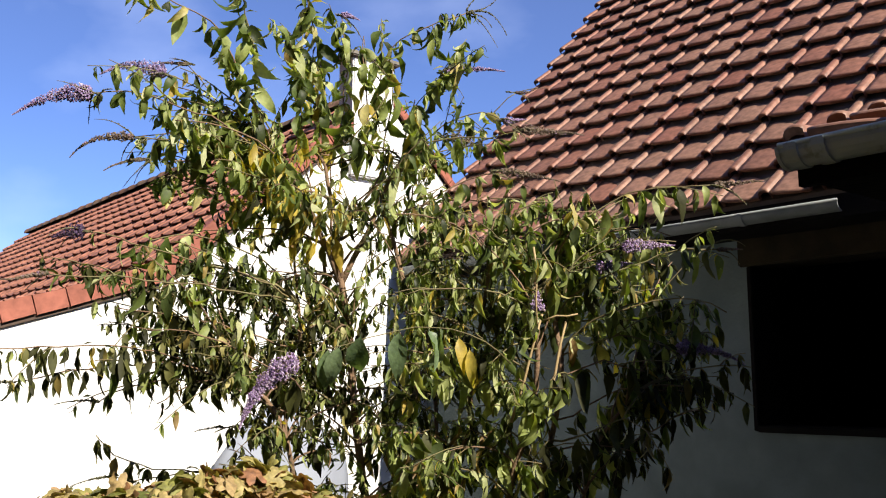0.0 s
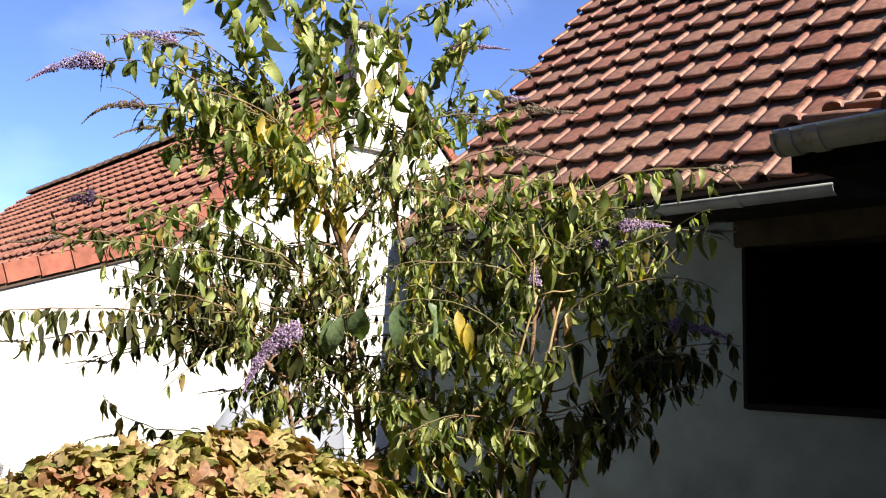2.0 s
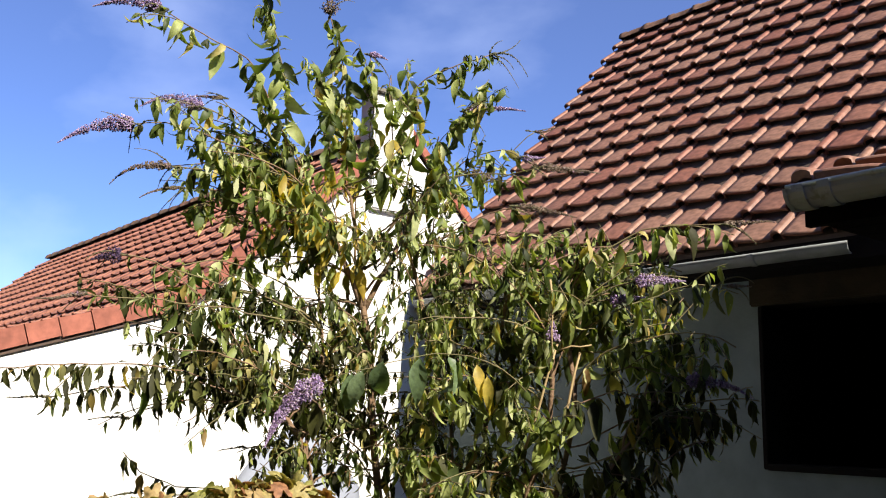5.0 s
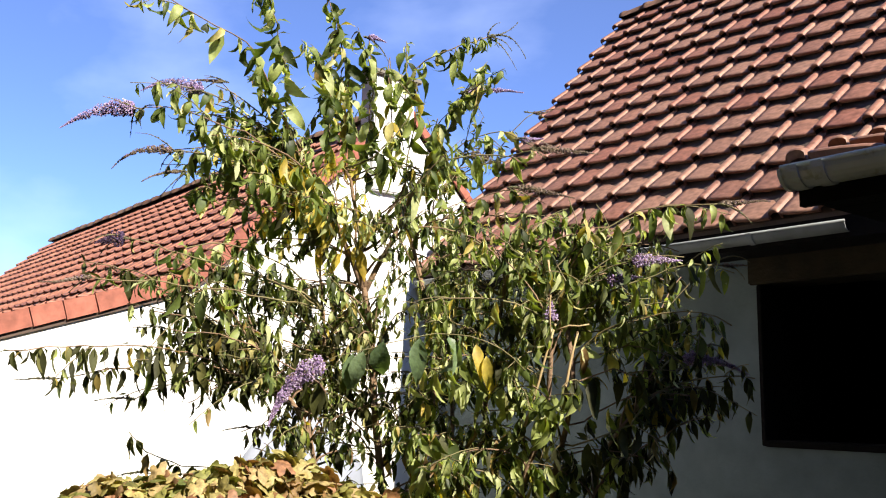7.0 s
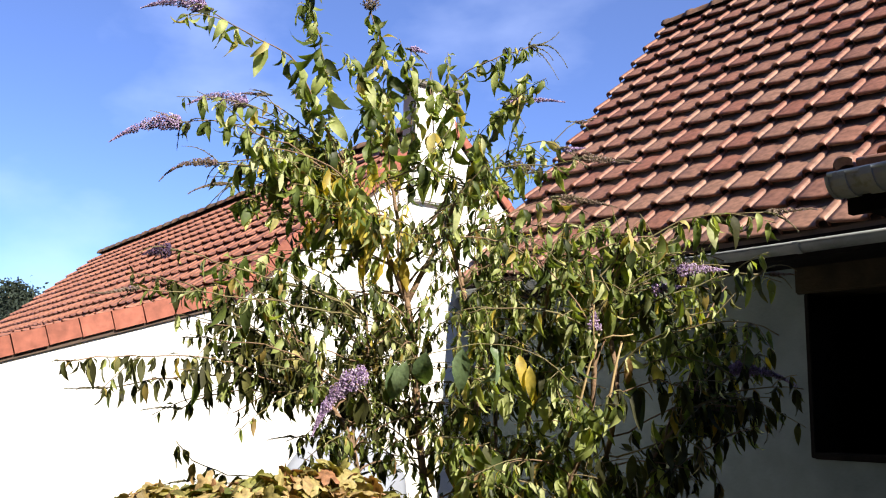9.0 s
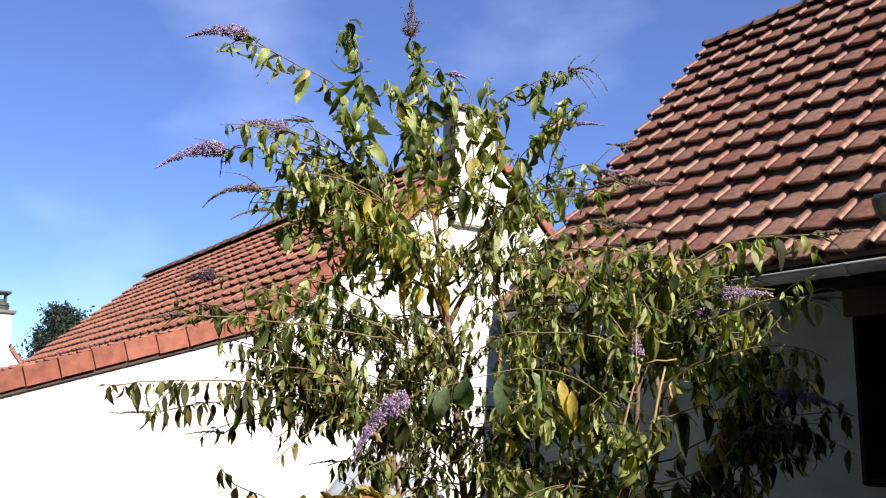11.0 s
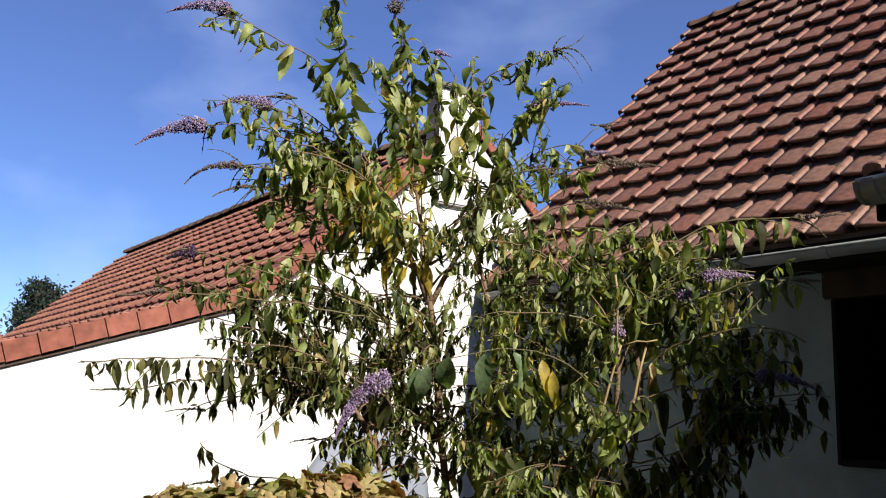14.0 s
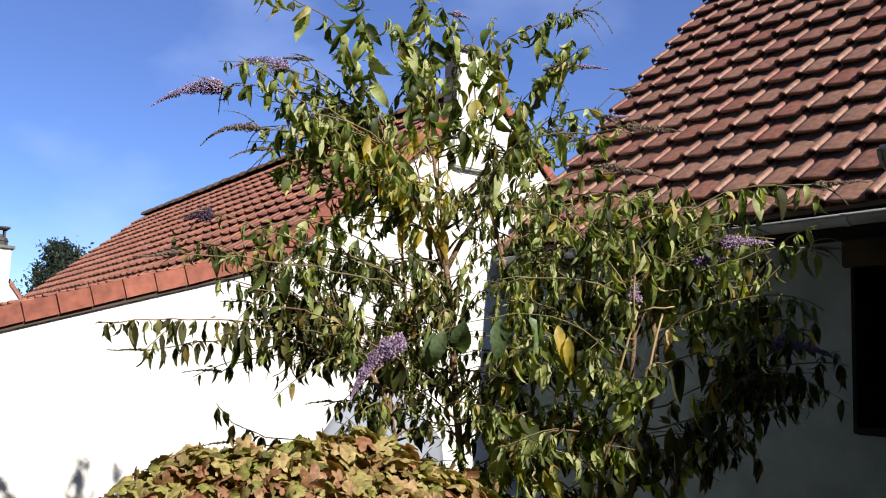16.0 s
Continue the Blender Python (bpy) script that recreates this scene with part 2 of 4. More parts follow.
def tube(path, radii, sides=6):
    """Verts and faces of a tapered tube along points."""
    vs, fs = [], []
    up = Vector((0.13, 0.21, 0.97))
    for i, p in enumerate(path):
        d = (path[min(i + 1, len(path) - 1)] - path[max(i - 1, 0)]).normalized()
        u = d.cross(up)
        u = u.normalized() if u.length > 1e-4 else Vector((1, 0, 0))
        w = d.cross(u)
        for k in range(sides):
            a = 2 * math.pi * k / sides
            vs.append(p + (u * math.cos(a) + w * math.sin(a)) * radii[i])
    for i in range(len(path) - 1):
        for k in range(sides):
            a, b = i * sides + k, i * sides + (k + 1) % sides
            fs.append((a, b, b + sides, a + sides))
    fs.append(tuple(range(sides))[::-1])
    fs.append(tuple(range(len(vs) - sides, len(vs))))
    return vs, fs


def joined(name, meshes, places, parent=None, label=""):
    """Many copies of the given meshes as one object: places are (which mesh, matrix)."""
    vs, fs, ms, n = [], [], [], 0
    mats, packed = [], []
    for me in meshes:
        co = np.empty(len(me.vertices) * 3)
        me.vertices.foreach_get("co", co)
        m = me.materials[0]
        if m not in mats:
            mats.append(m)
        packed.append((co.reshape(-1, 3), [tuple(p.vertices) for p in me.polygons], [p.use_smooth for p in me.polygons], mats.index(m)))
    sm = []
    for k, m in places:
        co, faces, flags, mi = packed[k]
        a = np.array(m)
        vs.append(co @ a[:3, :3].T + a[:3, 3])
        fs.extend([tuple(i + n for i in f) for f in faces])
        sm.extend(flags)
        ms.extend([mi] * len(faces))
        n += len(co)
    me = bpy.data.meshes.new(name)
    me.from_pydata(np.concatenate(vs), [], fs)
    for m in mats:
        me.materials.append(m)
    me.polygons.foreach_set("material_index", ms)
    me.polygons.foreach_set("use_smooth", sm)
    me.update()
    ob = new(name, me)
    ob.parent = parent
    return tagged(ob, label, kind="stuff")


def tile_mesh(name, w, g, material, k=1.0, seed=0, step=0.072):
    """An interlocking clay tile: x across, y up the slope. A round roll, an open joint beside it, then a pan that climbs
    gently to the next roll; the foot is thick and rounded off, the head dips by step under the row above."""
    rnd = random.Random(seed)
    across = (0.0, 0.012, 0.035, 0.07, 0.13, 0.185, 0.215, 0.222, 0.252, 0.260, 0.38, 0.6, 0.82, 0.95, 1.0)
    crown = (0.022, 0.058, 0.068, 0.075, 0.078, 0.074, 0.066, 0.018, 0.018, 0.057, 0.059, 0.055, 0.046, 0.037, 0.031)
    n = len(across)
    tilt = rnd.uniform(-0.004, 0.004)
    wob = [rnd.uniform(-0.003, 0.003) + (0.004 if i < 9 else -0.016 * math.sin(math.pi * (x - 0.25) / 0.75)) for i, x in enumerate(across)]
    rows = ((0.0, 0.008), (0.004, 0.003), (0.014, 0.0), (g * 1.12, step))
    vs = [(x * w + tilt * (y > 0.1), y + (wob[i] if y < 0.1 else 0.0), (z - drop) * k) for y, drop in rows for i, (x, z) in enumerate(zip(across, crown))]
    fs = [(j * n + i, j * n + i + 1, (j + 1) * n + i + 1, (j + 1) * n + i) for j in range(3) for i in range(n - 1)]
    o = len(vs)
    vs += [vs[i] for i in range(n)]
    vs += [(x, y + 0.016, z - 0.03 * k) for x, y, z in vs[:n]]
    fs += [(o + i, o + n + i, o + n + i + 1, o + i + 1) for i in range(n - 1)]
    me = mesh_of(name, vs, fs, material)
    me.polygons.foreach_set("use_smooth", [i < 3 * (n - 1) for i in range(len(fs))])
    return me


def slope_frame(x0, low, high):
    """The frame of a roof slope that faces -y: low and high are (y, z) at its foot and head."""
    u = Vector((0, high[0] - low[0], high[1] - low[1]))
    length = u.length
    u.normalize()
    e = Vector((1, 0, 0))
    nrm = e.cross(u)
    m = Matrix((e, u, nrm)).transposed().to_4x4()
    m.translation = (x0, low[0], low[1])
    return m, length


def lay_tiles(x0, x1, low, high, w, g, meshes, skip=None, seed=1, fit=False):
    """Places (mesh, matrix) of tiles over a slope, in bonded rows, each a little off true."""
    rnd = random.Random(seed)
    f, length = slope_frame(x0, low, high)
    rows, cols = int(length / g + 0.5), int((x1 - x0) / w + 0.5)
    w = (x1 - x0) / cols if fit else w
    out = []
    for r in range(rows):
        for c in range(cols):
            p = Vector((c * w + rnd.uniform(-0.004, 0.004), r * (length / rows) + rnd.uniform(-0.006, 0.006), rnd.uniform(-0.002, 0.003)))
            q = f @ p
            if skip and skip(q):
                continue
            turn = Euler((rnd.uniform(-0.012, 0.012), rnd.uniform(-0.012, 0.012), rnd.uniform(-0.008, 0.008))).to_matrix().to_4x4()
            out.append((rnd.randrange(len(meshes)), f @ Matrix.Translation(p) @ turn, q))
    return out


def ridge_row(name, x0, x1, y, z, step, r, material, parent):
    """Half-round ridge tiles along x, each lapping the next."""
    n = int(abs(x1 - x0) / step)
    prof = [(math.cos(a), math.sin(a)) for a in [math.pi * k / 8 for k in range(9)]]
    vs, fs = [], []
    for x, k in ((0, 1.0), (0.05, 1.0), (0.055, 0.9), (step * 1.06, 0.88)):
        vs += [(x, c * r * k, s * r * k * 0.8) for c, s in prof]
    for i in range(3):
        for k in range(8):
            a = i * 9 + k
            fs.append((a, a + 9, a + 10, a + 1))
    fs.append(tuple(range(9)))
    me = mesh_of(name, vs, fs, material, True)
    rnd = random.Random(4)
    for i in range(n):
        ob = new(name, me)
        ob.parent = parent
        ob.matrix_basis = pose(x0 + i * step, y + rnd.uniform(-0.006, 0.006), z + rnd.uniform(-0.006, 0.006), rnd.uniform(-3, 3), rnd.uniform(-1, 1), 0)


def gutter_run(name, label, x0, x1, y, z, r, joints, zinc):
    """A half-round gutter along x: trough, rolled front lip, end cap and collars. y, z: its front lip."""
    thing = empty(name, label, "gutter")
    bm = bmesh.new()
    yc, t = y + r, 0.006
    arc = [math.pi + math.pi * k / 10 for k in range(11)]
    outer = [(yc + math.cos(a) * r, z + math.sin(a) * r * 0.95) for a in arc]
    inner = [(yc + math.cos(a) * (r - t), z + math.sin(a) * (r - t) * 0.95) for a in arc][::-1]
    prism(bm, outer + inner, 0, x0, x1)
    part("trough", bm, zinc, thing)
    vs, fs = tube([Vector((x0, y + 0.002, z + 0.004)), Vector(((x0 + x1) / 2, y + 0.002, z + 0.004)), Vector((x1, y + 0.002, z + 0.004))], [0.009] * 3, 8)
    part("lip", mesh_of("lip", vs, fs, zinc, True), zinc, thing)
    bm = bmesh.new()
    prism(bm, [(yc + math.cos(a) * (r + 0.004), z + math.sin(a) * (r + 0.004) * 0.95) for a in arc], 0, x0 - 0.01, x0 + 0.002)
    part("end_cap", bm, zinc, thing)
    for j in joints:
        bm = bmesh.new()
        big = [(yc + math.cos(a) * (r + 0.008), z + 0.006 + math.sin(a) * (r + 0.012) * 0.95) for a in arc]
        small = [(yc + math.cos(a) * (r + 0.001), z + 0.006 + math.sin(a) * (r + 0.001) * 0.95) for a in arc][::-1]
        prism(bm, big + small, 0, j - 0.02, j + 0.02)
        part("collar", bm, zinc, thing)
    return thing


# ---- ground ----
bm = bmesh.new()
bmesh.ops.create_grid(bm, x_segments=60, y_segments=60, size=400)
for v in bm.verts:
    v.co.z = -0.02 + (noise.noise(v.co * 0.02) * 1.2 if v.co.length > 60 else 0)
part("ground", bm, EARTH)
tagged(bpy.data.objects["ground"], "rough green garden ground with bare earth patches", "ground", kind="structure")

# ---- unseen dark walls, added behind and beside the viewer to cut sky light ----
BLOCK_DARK = mat("block_dark", (0.07, 0.055, 0.045), 0.95, (0.05, 0.04, 0.034), 2.5, 30, 0.6)
tagged(boxed("sky_block_east", (3.2, -1.3, -0.1), (3.5, 2.6, 4.6), BLOCK_DARK), "unseen dark wall added to block sky light", "wall", kind="structure")
tagged(boxed("sky_block_south", (-16.0, -1.6, -0.1), (3.5, -1.3, 11.0), BLOCK_DARK), "unseen dark wall added to block sky light", "wall", kind="structure")

# ---- gable house with its two-pitch tiled roof ----
GX = -6.27                       # face of the gable
KINK, APEX, EAVE = (2.97, 2.56), (5.06, 4.37), (0.62, 1.82)
FAR = -16.7
gable_house = empty("gable_house", "white rendered gabled house with an orange clay tile roof", "house")


RKINK = (2 * APEX[0] - KINK[0], 2.30)   # the far slope is a little steeper


bm = bmesh.new()
low = 0.11
outline = [(0.95, 0), (0.95, EAVE[1] + 0.02), (KINK[0], KINK[1] - low), (APEX[0], APEX[1] - low - 0.03), (RKINK[0], RKINK[1] - low), (9.0, 1.7), (9.0, 0)]
prism(bm, outline, 0, GX - 0.32, GX - 0.03)
part("wall", bm, RENDER, gable_house, "white rendered gable wall")
bm = bmesh.new()
prism(bm, outline, 0, FAR + 0.1, FAR + 0.4)
part("wall", bm, RENDER, gable_house)
boxed("wall", (FAR + 0.4, 0.95, 0), (GX - 0.32, 1.25, EAVE[1] + 0.02), RENDER, gable_house)
boxed("wall", (FAR + 0.4, 8.7, 0), (GX - 0.32, 9.0, 1.7), RENDER, gable_house)
bm = bmesh.new()
t = 0.05
prism(bm, [(EAVE[0], EAVE[1]), KINK, APEX, RKINK, (9.4, 1.64), (9.4, 1.64 - t), (RKINK[0], RKINK[1] - t), (APEX[0], APEX[1] - t), (KINK[0], KINK[1] - t), (EAVE[0], EAVE[1] - t)], 0, FAR, GX)
roof_a = part("roof", bm, BOARD, gable_house)
ridge_row("ridge_tile", FAR, GX - 0.02, APEX[0], APEX[1] - 0.02, 0.33, 0.12, RIDGE, roof_a)

# ---- chimney on the gable ----
chimney = part("chimney", box(bmesh.new(), (GX - 0.2, 4.655, 3.5), (GX + 0.03, 5.10, 4.565), 0.012), RENDER, gable_house, "white rendered chimney stack")
cap = bmesh.new()
box(cap, (GX - 0.24, 4.605, 4.565), (GX + 0.07, 5.155, 4.605), 0.008)
box(cap, (GX - 0.19, 4.66, 4.605), (GX + 0.02, 5.10, 4.63), 0.006)
part("cap", cap, LEAD, chimney, "weathered grey stone cap")

# ---- long house with the steep tiled roof ----
WY = 5.5                          # face of its front wall
CE, CR = (5.17, 2.79), (8.14, 6.08)
XL, XR = -6.24, 4.2
long_house = empty("long_house", "white rendered long house with a steep red clay tile roof", "house")
OX0, OX1, OZ0, OZ1 = -3.03, -0.9, 1.455, 2.455
boxed("wall", (XL - 0.03, WY, 0), (OX0, WY + 0.3, 2.95), SHADY, long_house, label="rendered front wall, darkened in place of shade")
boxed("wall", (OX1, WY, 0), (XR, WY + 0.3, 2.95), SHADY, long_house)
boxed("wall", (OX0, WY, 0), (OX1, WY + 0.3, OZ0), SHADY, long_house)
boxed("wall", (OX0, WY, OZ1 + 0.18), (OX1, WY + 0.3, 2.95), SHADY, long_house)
boxed("lintel", (OX0 - 0.05, WY - 0.035, OZ1), (OX1 + 0.1, WY + 0.3, OZ1 + 0.18), LINTEL, long_house, 0.01, "brown timber lintel over the opening")
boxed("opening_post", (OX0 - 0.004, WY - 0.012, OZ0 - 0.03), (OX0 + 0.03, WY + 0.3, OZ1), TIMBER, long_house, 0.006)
boxed("opening_sill", (OX0 + 0.02, WY - 0.02, OZ0 - 0.035), (OX1, WY + 0.3, OZ0 + 0.006), TIMBER, long_house, 0.008, "timber sill, blackened in place of shade")
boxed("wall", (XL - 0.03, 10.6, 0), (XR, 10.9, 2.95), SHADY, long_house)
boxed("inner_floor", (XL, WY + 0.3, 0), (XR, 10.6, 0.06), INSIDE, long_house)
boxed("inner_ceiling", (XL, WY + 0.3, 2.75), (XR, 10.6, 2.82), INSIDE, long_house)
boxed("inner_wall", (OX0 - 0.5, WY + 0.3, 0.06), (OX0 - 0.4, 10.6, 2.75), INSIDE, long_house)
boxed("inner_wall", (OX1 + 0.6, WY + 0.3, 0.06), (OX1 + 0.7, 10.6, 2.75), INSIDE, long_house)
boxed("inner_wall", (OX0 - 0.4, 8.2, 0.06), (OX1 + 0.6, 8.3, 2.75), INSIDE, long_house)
end = [(WY + 0.31, 0), (WY + 0.31, 3.0), (CR[0], CR[1] - 0.12), (10.58, 3.0), (10.58, 0)]
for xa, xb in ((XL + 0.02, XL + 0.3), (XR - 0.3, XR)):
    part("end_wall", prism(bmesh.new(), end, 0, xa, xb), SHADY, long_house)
bm = bmesh.new()
prism(bm, [CE, CR, (11.2, 2.76), (11.2, 2.70), (CR[0], CR[1] - 0.07), (CE[0], CE[1] - 0.06)], 0, XL, XR)
roof_c = part("roof", bm, BOARD, long_house)
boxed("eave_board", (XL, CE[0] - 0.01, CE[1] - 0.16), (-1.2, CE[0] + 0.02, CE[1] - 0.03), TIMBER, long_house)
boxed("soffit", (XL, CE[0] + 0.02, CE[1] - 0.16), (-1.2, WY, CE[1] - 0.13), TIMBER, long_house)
ridge_row("ridge_tile", XL, XR, CR[0], CR[1] - 0.03, 0.33, 0.13, RIDGE, roof_c)
vs, fs = tube([Vector((-5.0, 8.2, z)) for z in (5.9, 6.13, 6.14, 6.2, 6.21, 6.75)], [0.05, 0.05, 0.07, 0.07, 0.045, 0.045], 12)
part("vent_pipe", mesh_of("vent_pipe", vs, fs, GUTTER, True), GUTTER, long_house, "pale grey vent pipe at the ridge")
tagged(gutter_run("gutter", "grey half-round gutter under the long eave", XL + 0.05, -2.22, 5.105, 2.715, 0.06, (-5.2, -2.83, -4.0), DARK_ZINC), group="roof gutters")

# ---- low roof that runs out over the yard ----
DX = -1.2
DE = (2.83, 2.435)
DJ = (5.72, 2.435 + 0.33 * (5.72 - 2.83))
bm = bmesh.new()
prism(bm, [DE, DJ, (DJ[0], DJ[1] - 0.05), (DE[0], DE[1] - 0.05)], 0, DX, XR)
roof_d = part("porch_roof", bm, BOARD, long_house)
bm = bmesh.new()
prism(bm, [(DE[0] + 0.03, 2.33), (DE[0] + 0.03, DE[1] - 0.04), (WY, DE[1] - 0.06 + 0.33 * (WY - DE[0])), (WY, 2.33)], 0, DX + 0.01, DX + 0.05)
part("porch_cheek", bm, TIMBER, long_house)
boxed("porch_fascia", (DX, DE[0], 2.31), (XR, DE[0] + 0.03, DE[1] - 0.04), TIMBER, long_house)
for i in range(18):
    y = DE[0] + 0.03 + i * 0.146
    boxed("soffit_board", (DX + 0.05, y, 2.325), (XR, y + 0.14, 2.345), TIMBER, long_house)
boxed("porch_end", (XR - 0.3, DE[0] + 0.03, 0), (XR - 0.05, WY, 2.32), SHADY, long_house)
tagged(gutter_run("gutter", "pale grey half-round gutter with a collar at its open end", DX - 0.01, XR, 2.74, 2.42, 0.062, (DX + 0.03, DX + 0.115, 1.2), GUTTER), group="roof gutters")

# ---- the butterfly bush ----
bush = empty("butterfly_bush", "tall straggly butterfly bush with drooping leaves and lilac flower spikes", "bush")
BASE = Vector((-2.56, 2.63, 0.0))
rb = random.Random(11)
AWAY, ASIDE, HEART = Vector((-0.79, 0.62, 0)), Vector((0.62, 0.79, 0)), Vector((-2.69, 2.48, 0))


def bend(a, b, rise, sag=0.0, n=11):
    """A growing line from a to b: it leaves a upwards and tips over towards b."""
    a, b = Vector(a), Vector(b)
    d = (b - a).length
    c1 = a + Vector((0, 0, rise * d)) + (b - a) * 0.15
    c2 = b + (a - b) * 0.32 + Vector((0, 0, sag * d))
    out = []
    for i in range(n):
        t = i / (n - 1)
        p = a * (1 - t) ** 3 + c1 * (3 * t * (1 - t) ** 2) + c2 * (3 * t * t * (1 - t)) + b * t ** 3
        out.append(p + Vector((rb.gauss(0, 1), rb.gauss(0, 1), rb.gauss(0, 0.6))) * 0.006 * d * (0 < i < n - 1))
    return out


def along(path, s):
    s = max(0.0, min(0.9999, s)) * (len(path) - 1)
    i = int(s)
    return path[i].lerp(path[i + 1], s - i), (path[i + 1] - path[i]).normalized()


def leaf_mesh(name, material, width=0.26, droop=0.35, fold=0.25, twist=0.0, wave=0.0):
    """A long pointed leaf, 1 long, along x from its stalk, that folds at the midrib and droops."""
    cols = [(0.0, 0.02), (0.06, 0.03), (0.16, 0.55), (0.32, 0.98), (0.5, 0.95), (0.68, 0.68), (0.85, 0.32), (1.0, 0.0)]
    vs, fs = [], []
    x = z = 0.0
    ang = 0.25
    last = 0.0
    for k, (s, w) in enumerate(cols):
        step = s - last
        last = s
        ang -= droop * step * 2
        x, z = x + math.cos(ang) * step, z + math.sin(ang) * step
        hw = max(w, 0.004) * width / 2
        tw = twist * s
        for side in (-1, 0, 1):
            y, up = side * hw, abs(side) * hw * fold + wave * side * hw * math.sin(9 * s)
            vs.append((x - math.sin(ang) * up, y * math.cos(tw) - up * math.sin(tw), z + up * math.cos(tw) + y * math.sin(tw)))
    for k in range(len(cols) - 1):
        for j in range(2):
            a = k * 3 + j
            fs.append((a, a + 1, a + 4, a + 3))
    return mesh_of(name, vs, fs, material, True)


LEAVES = [leaf_mesh("leaf", LEAF, w, d, f, t, wv) for w, d, f, t, wv in
          ((0.29, 0.4, 0.3, 0.2, 0.3), (0.25, 0.7, 0.4, -0.4, 0.35), (0.32, 0.3, 0.2, 0.5, 0.25), (0.21, 0.8, 0.5, 0.2, 0.4), (0.27, 0.5, 0.5, -0.8, 0.35), (0.36, 0.35, 0.25, -0.2, 0.25))]
OLD_SHADES = [leaf_mesh("leaf", LEAF_OLD_SHADE, w, d, f, t, wv) for w, d, f, t, wv in ((0.28, 0.4, 0.3, 0.3, 0.3), (0.23, 0.7, 0.4, -0.4, 0.35), (0.32, 0.3, 0.2, -0.6, 0.25))]
ARCHED = [leaf_mesh("leaf", LEAF, w, d, f, t, wv) for w, d, f, t, wv in ((0.29, 1.15, 0.4, 0.3, 0.25), (0.24, 1.35, 0.5, -0.5, 0.3), (0.33, 1.0, 0.3, -0.3, 0.25))]
YELLOWS = [leaf_mesh("leaf", LEAF_Y, w, d, f, t, wv) for w, d, f, t, wv in ((0.27, 0.5, 0.5, 0.4, 0.2), (0.30, 0.3, 0.3, -0.5, 0.15))]
BROAD = [leaf_mesh("leaf", LEAF_BROAD, w, d, f, t, wv) for w, d, f, t, wv in ((0.40, 0.55, 0.35, 0.5, 0.3), (0.36, 0.3, 0.5, -0.5, 0.35), (0.44, 0.7, 0.3, 0.2, 0.3))]
ALL_LEAVES = LEAVES + YELLOWS + OLD_SHADES + ARCHED + BROAD
old_shade_share, arched_share = [0.12], [0.0]
leaf_places = []
YELLOW_SPOTS = ((Vector((-3.0, 2.15, 2.52)), 0.26, 0.33), (Vector((-2.82, 2.07, 2.50)), 0.2, 0.3), (Vector((-2.7, 2.15, 2.2)), 0.2, 0.1))


def frame_of(p, d, up, size):
    x = d.normalized()
    y = up.cross(x)
    y = y.normalized() if y.length > 1e-3 else Vector((0, 1, 0))
    z = x.cross(y)
    m = Matrix((x, y, z)).transposed().to_4x4() @ Matrix.Scale(size, 4)
    m.translation = p
    return m


def put_leaf(p, d, size, yellow=0.012):
    if p.z < 2.2 and (p - HEART).dot(ASIDE) > 1.4:
        return
    for c, r, chance in YELLOW_SPOTS:
        if (p - c).length < r:
            yellow = chance
    k = rb.choice((0, 0, 1, 1, 2, 3, 3, 4, 4, 5)) if rb.random() > yellow else len(LEAVES) + rb.randrange(len(YELLOWS))
    if k < len(LEAVES) and rb.random() < old_shade_share[0]:
        k = len(LEAVES) + len(YELLOWS) + rb.randrange(len(OLD_SHADES))
    elif k < len(LEAVES) and rb.random() < arched_share[0] and size > 0.08:
        k = len(LEAVES) + len(YELLOWS) + len(OLD_SHADES) + rb.randrange(len(ARCHED))
        d = (d + Vector((0, 0, 0.6))).normalized()
    up = Vector((rb.gauss(0, 0.55), rb.gauss(0, 0.55), 1))
    leaf_places.append((k, frame_of(p, d, up, size), p))


def dress(path, start, gap, size, hang=0.9, fade=0.5, keep=1.0):
    """Pairs of leaves up a shoot, each pair turned a quarter on the last, hanging by their own weight."""
    length = sum((path[i + 1] - path[i]).length for i in range(len(path) - 1))
    n = max(2, int(length * (1 - start) / (gap * 0.92)))
    turn = rb.uniform(0, math.pi)
    for i in range(n):
        s = start + (1 - start) * (i + 0.5) / n
        p, d = along(path, s)
        u = d.cross(Vector((0.2, 0.1, 1))).normalized()
        w = d.cross(u)
        turn += math.pi / 2 + rb.gauss(0, 0.25)
        for side in (0, math.pi):
            if rb.random() > keep:
                continue
            a = turn + side
            out = u * math.cos(a) + w * math.sin(a)
            droop = 1.65 * hang * rb.uniform(0.7, 1.9)
            g = (out * 0.62 + d * rb.uniform(0.1, 0.5) + Vector((rb.gauss(0, 0.15), rb.gauss(0, 0.15), -droop))).normalized()
            put_leaf(p, g, min(0.165, 1.05 * size * rb.uniform(0.55, 1.25) * (1 - fade * s * s)))
        if rb.random() < 0.85:
            tuft(p, d, size * 0.40)


def tuft(p, d, size):
    for _ in range(rb.randint(1, 3)):
        g = (d * 0.4 + Vector((rb.gauss(0, 0.6), rb.gauss(0, 0.6), rb.gauss(-0.7, 0.5)))).normalized()
        put_leaf(p, g, size * rb.uniform(0.7, 1.4))


def twig(path, r0, r1, material, name="branch", sides=6):
    n = len(path)
    vs, fs = tube(path, [r0 + (r1 - r0) * (i / (n - 1)) ** 0.8 for i in range(n)], sides)
    return part(name, mesh_of(name, vs, fs, material, True), material, bush)


GRAIN = [(1, 0, 0), (-1, 0, 0), (0, 1, 0), (0, -1, 0), (0, 0, 1), (0, 0, -1)]
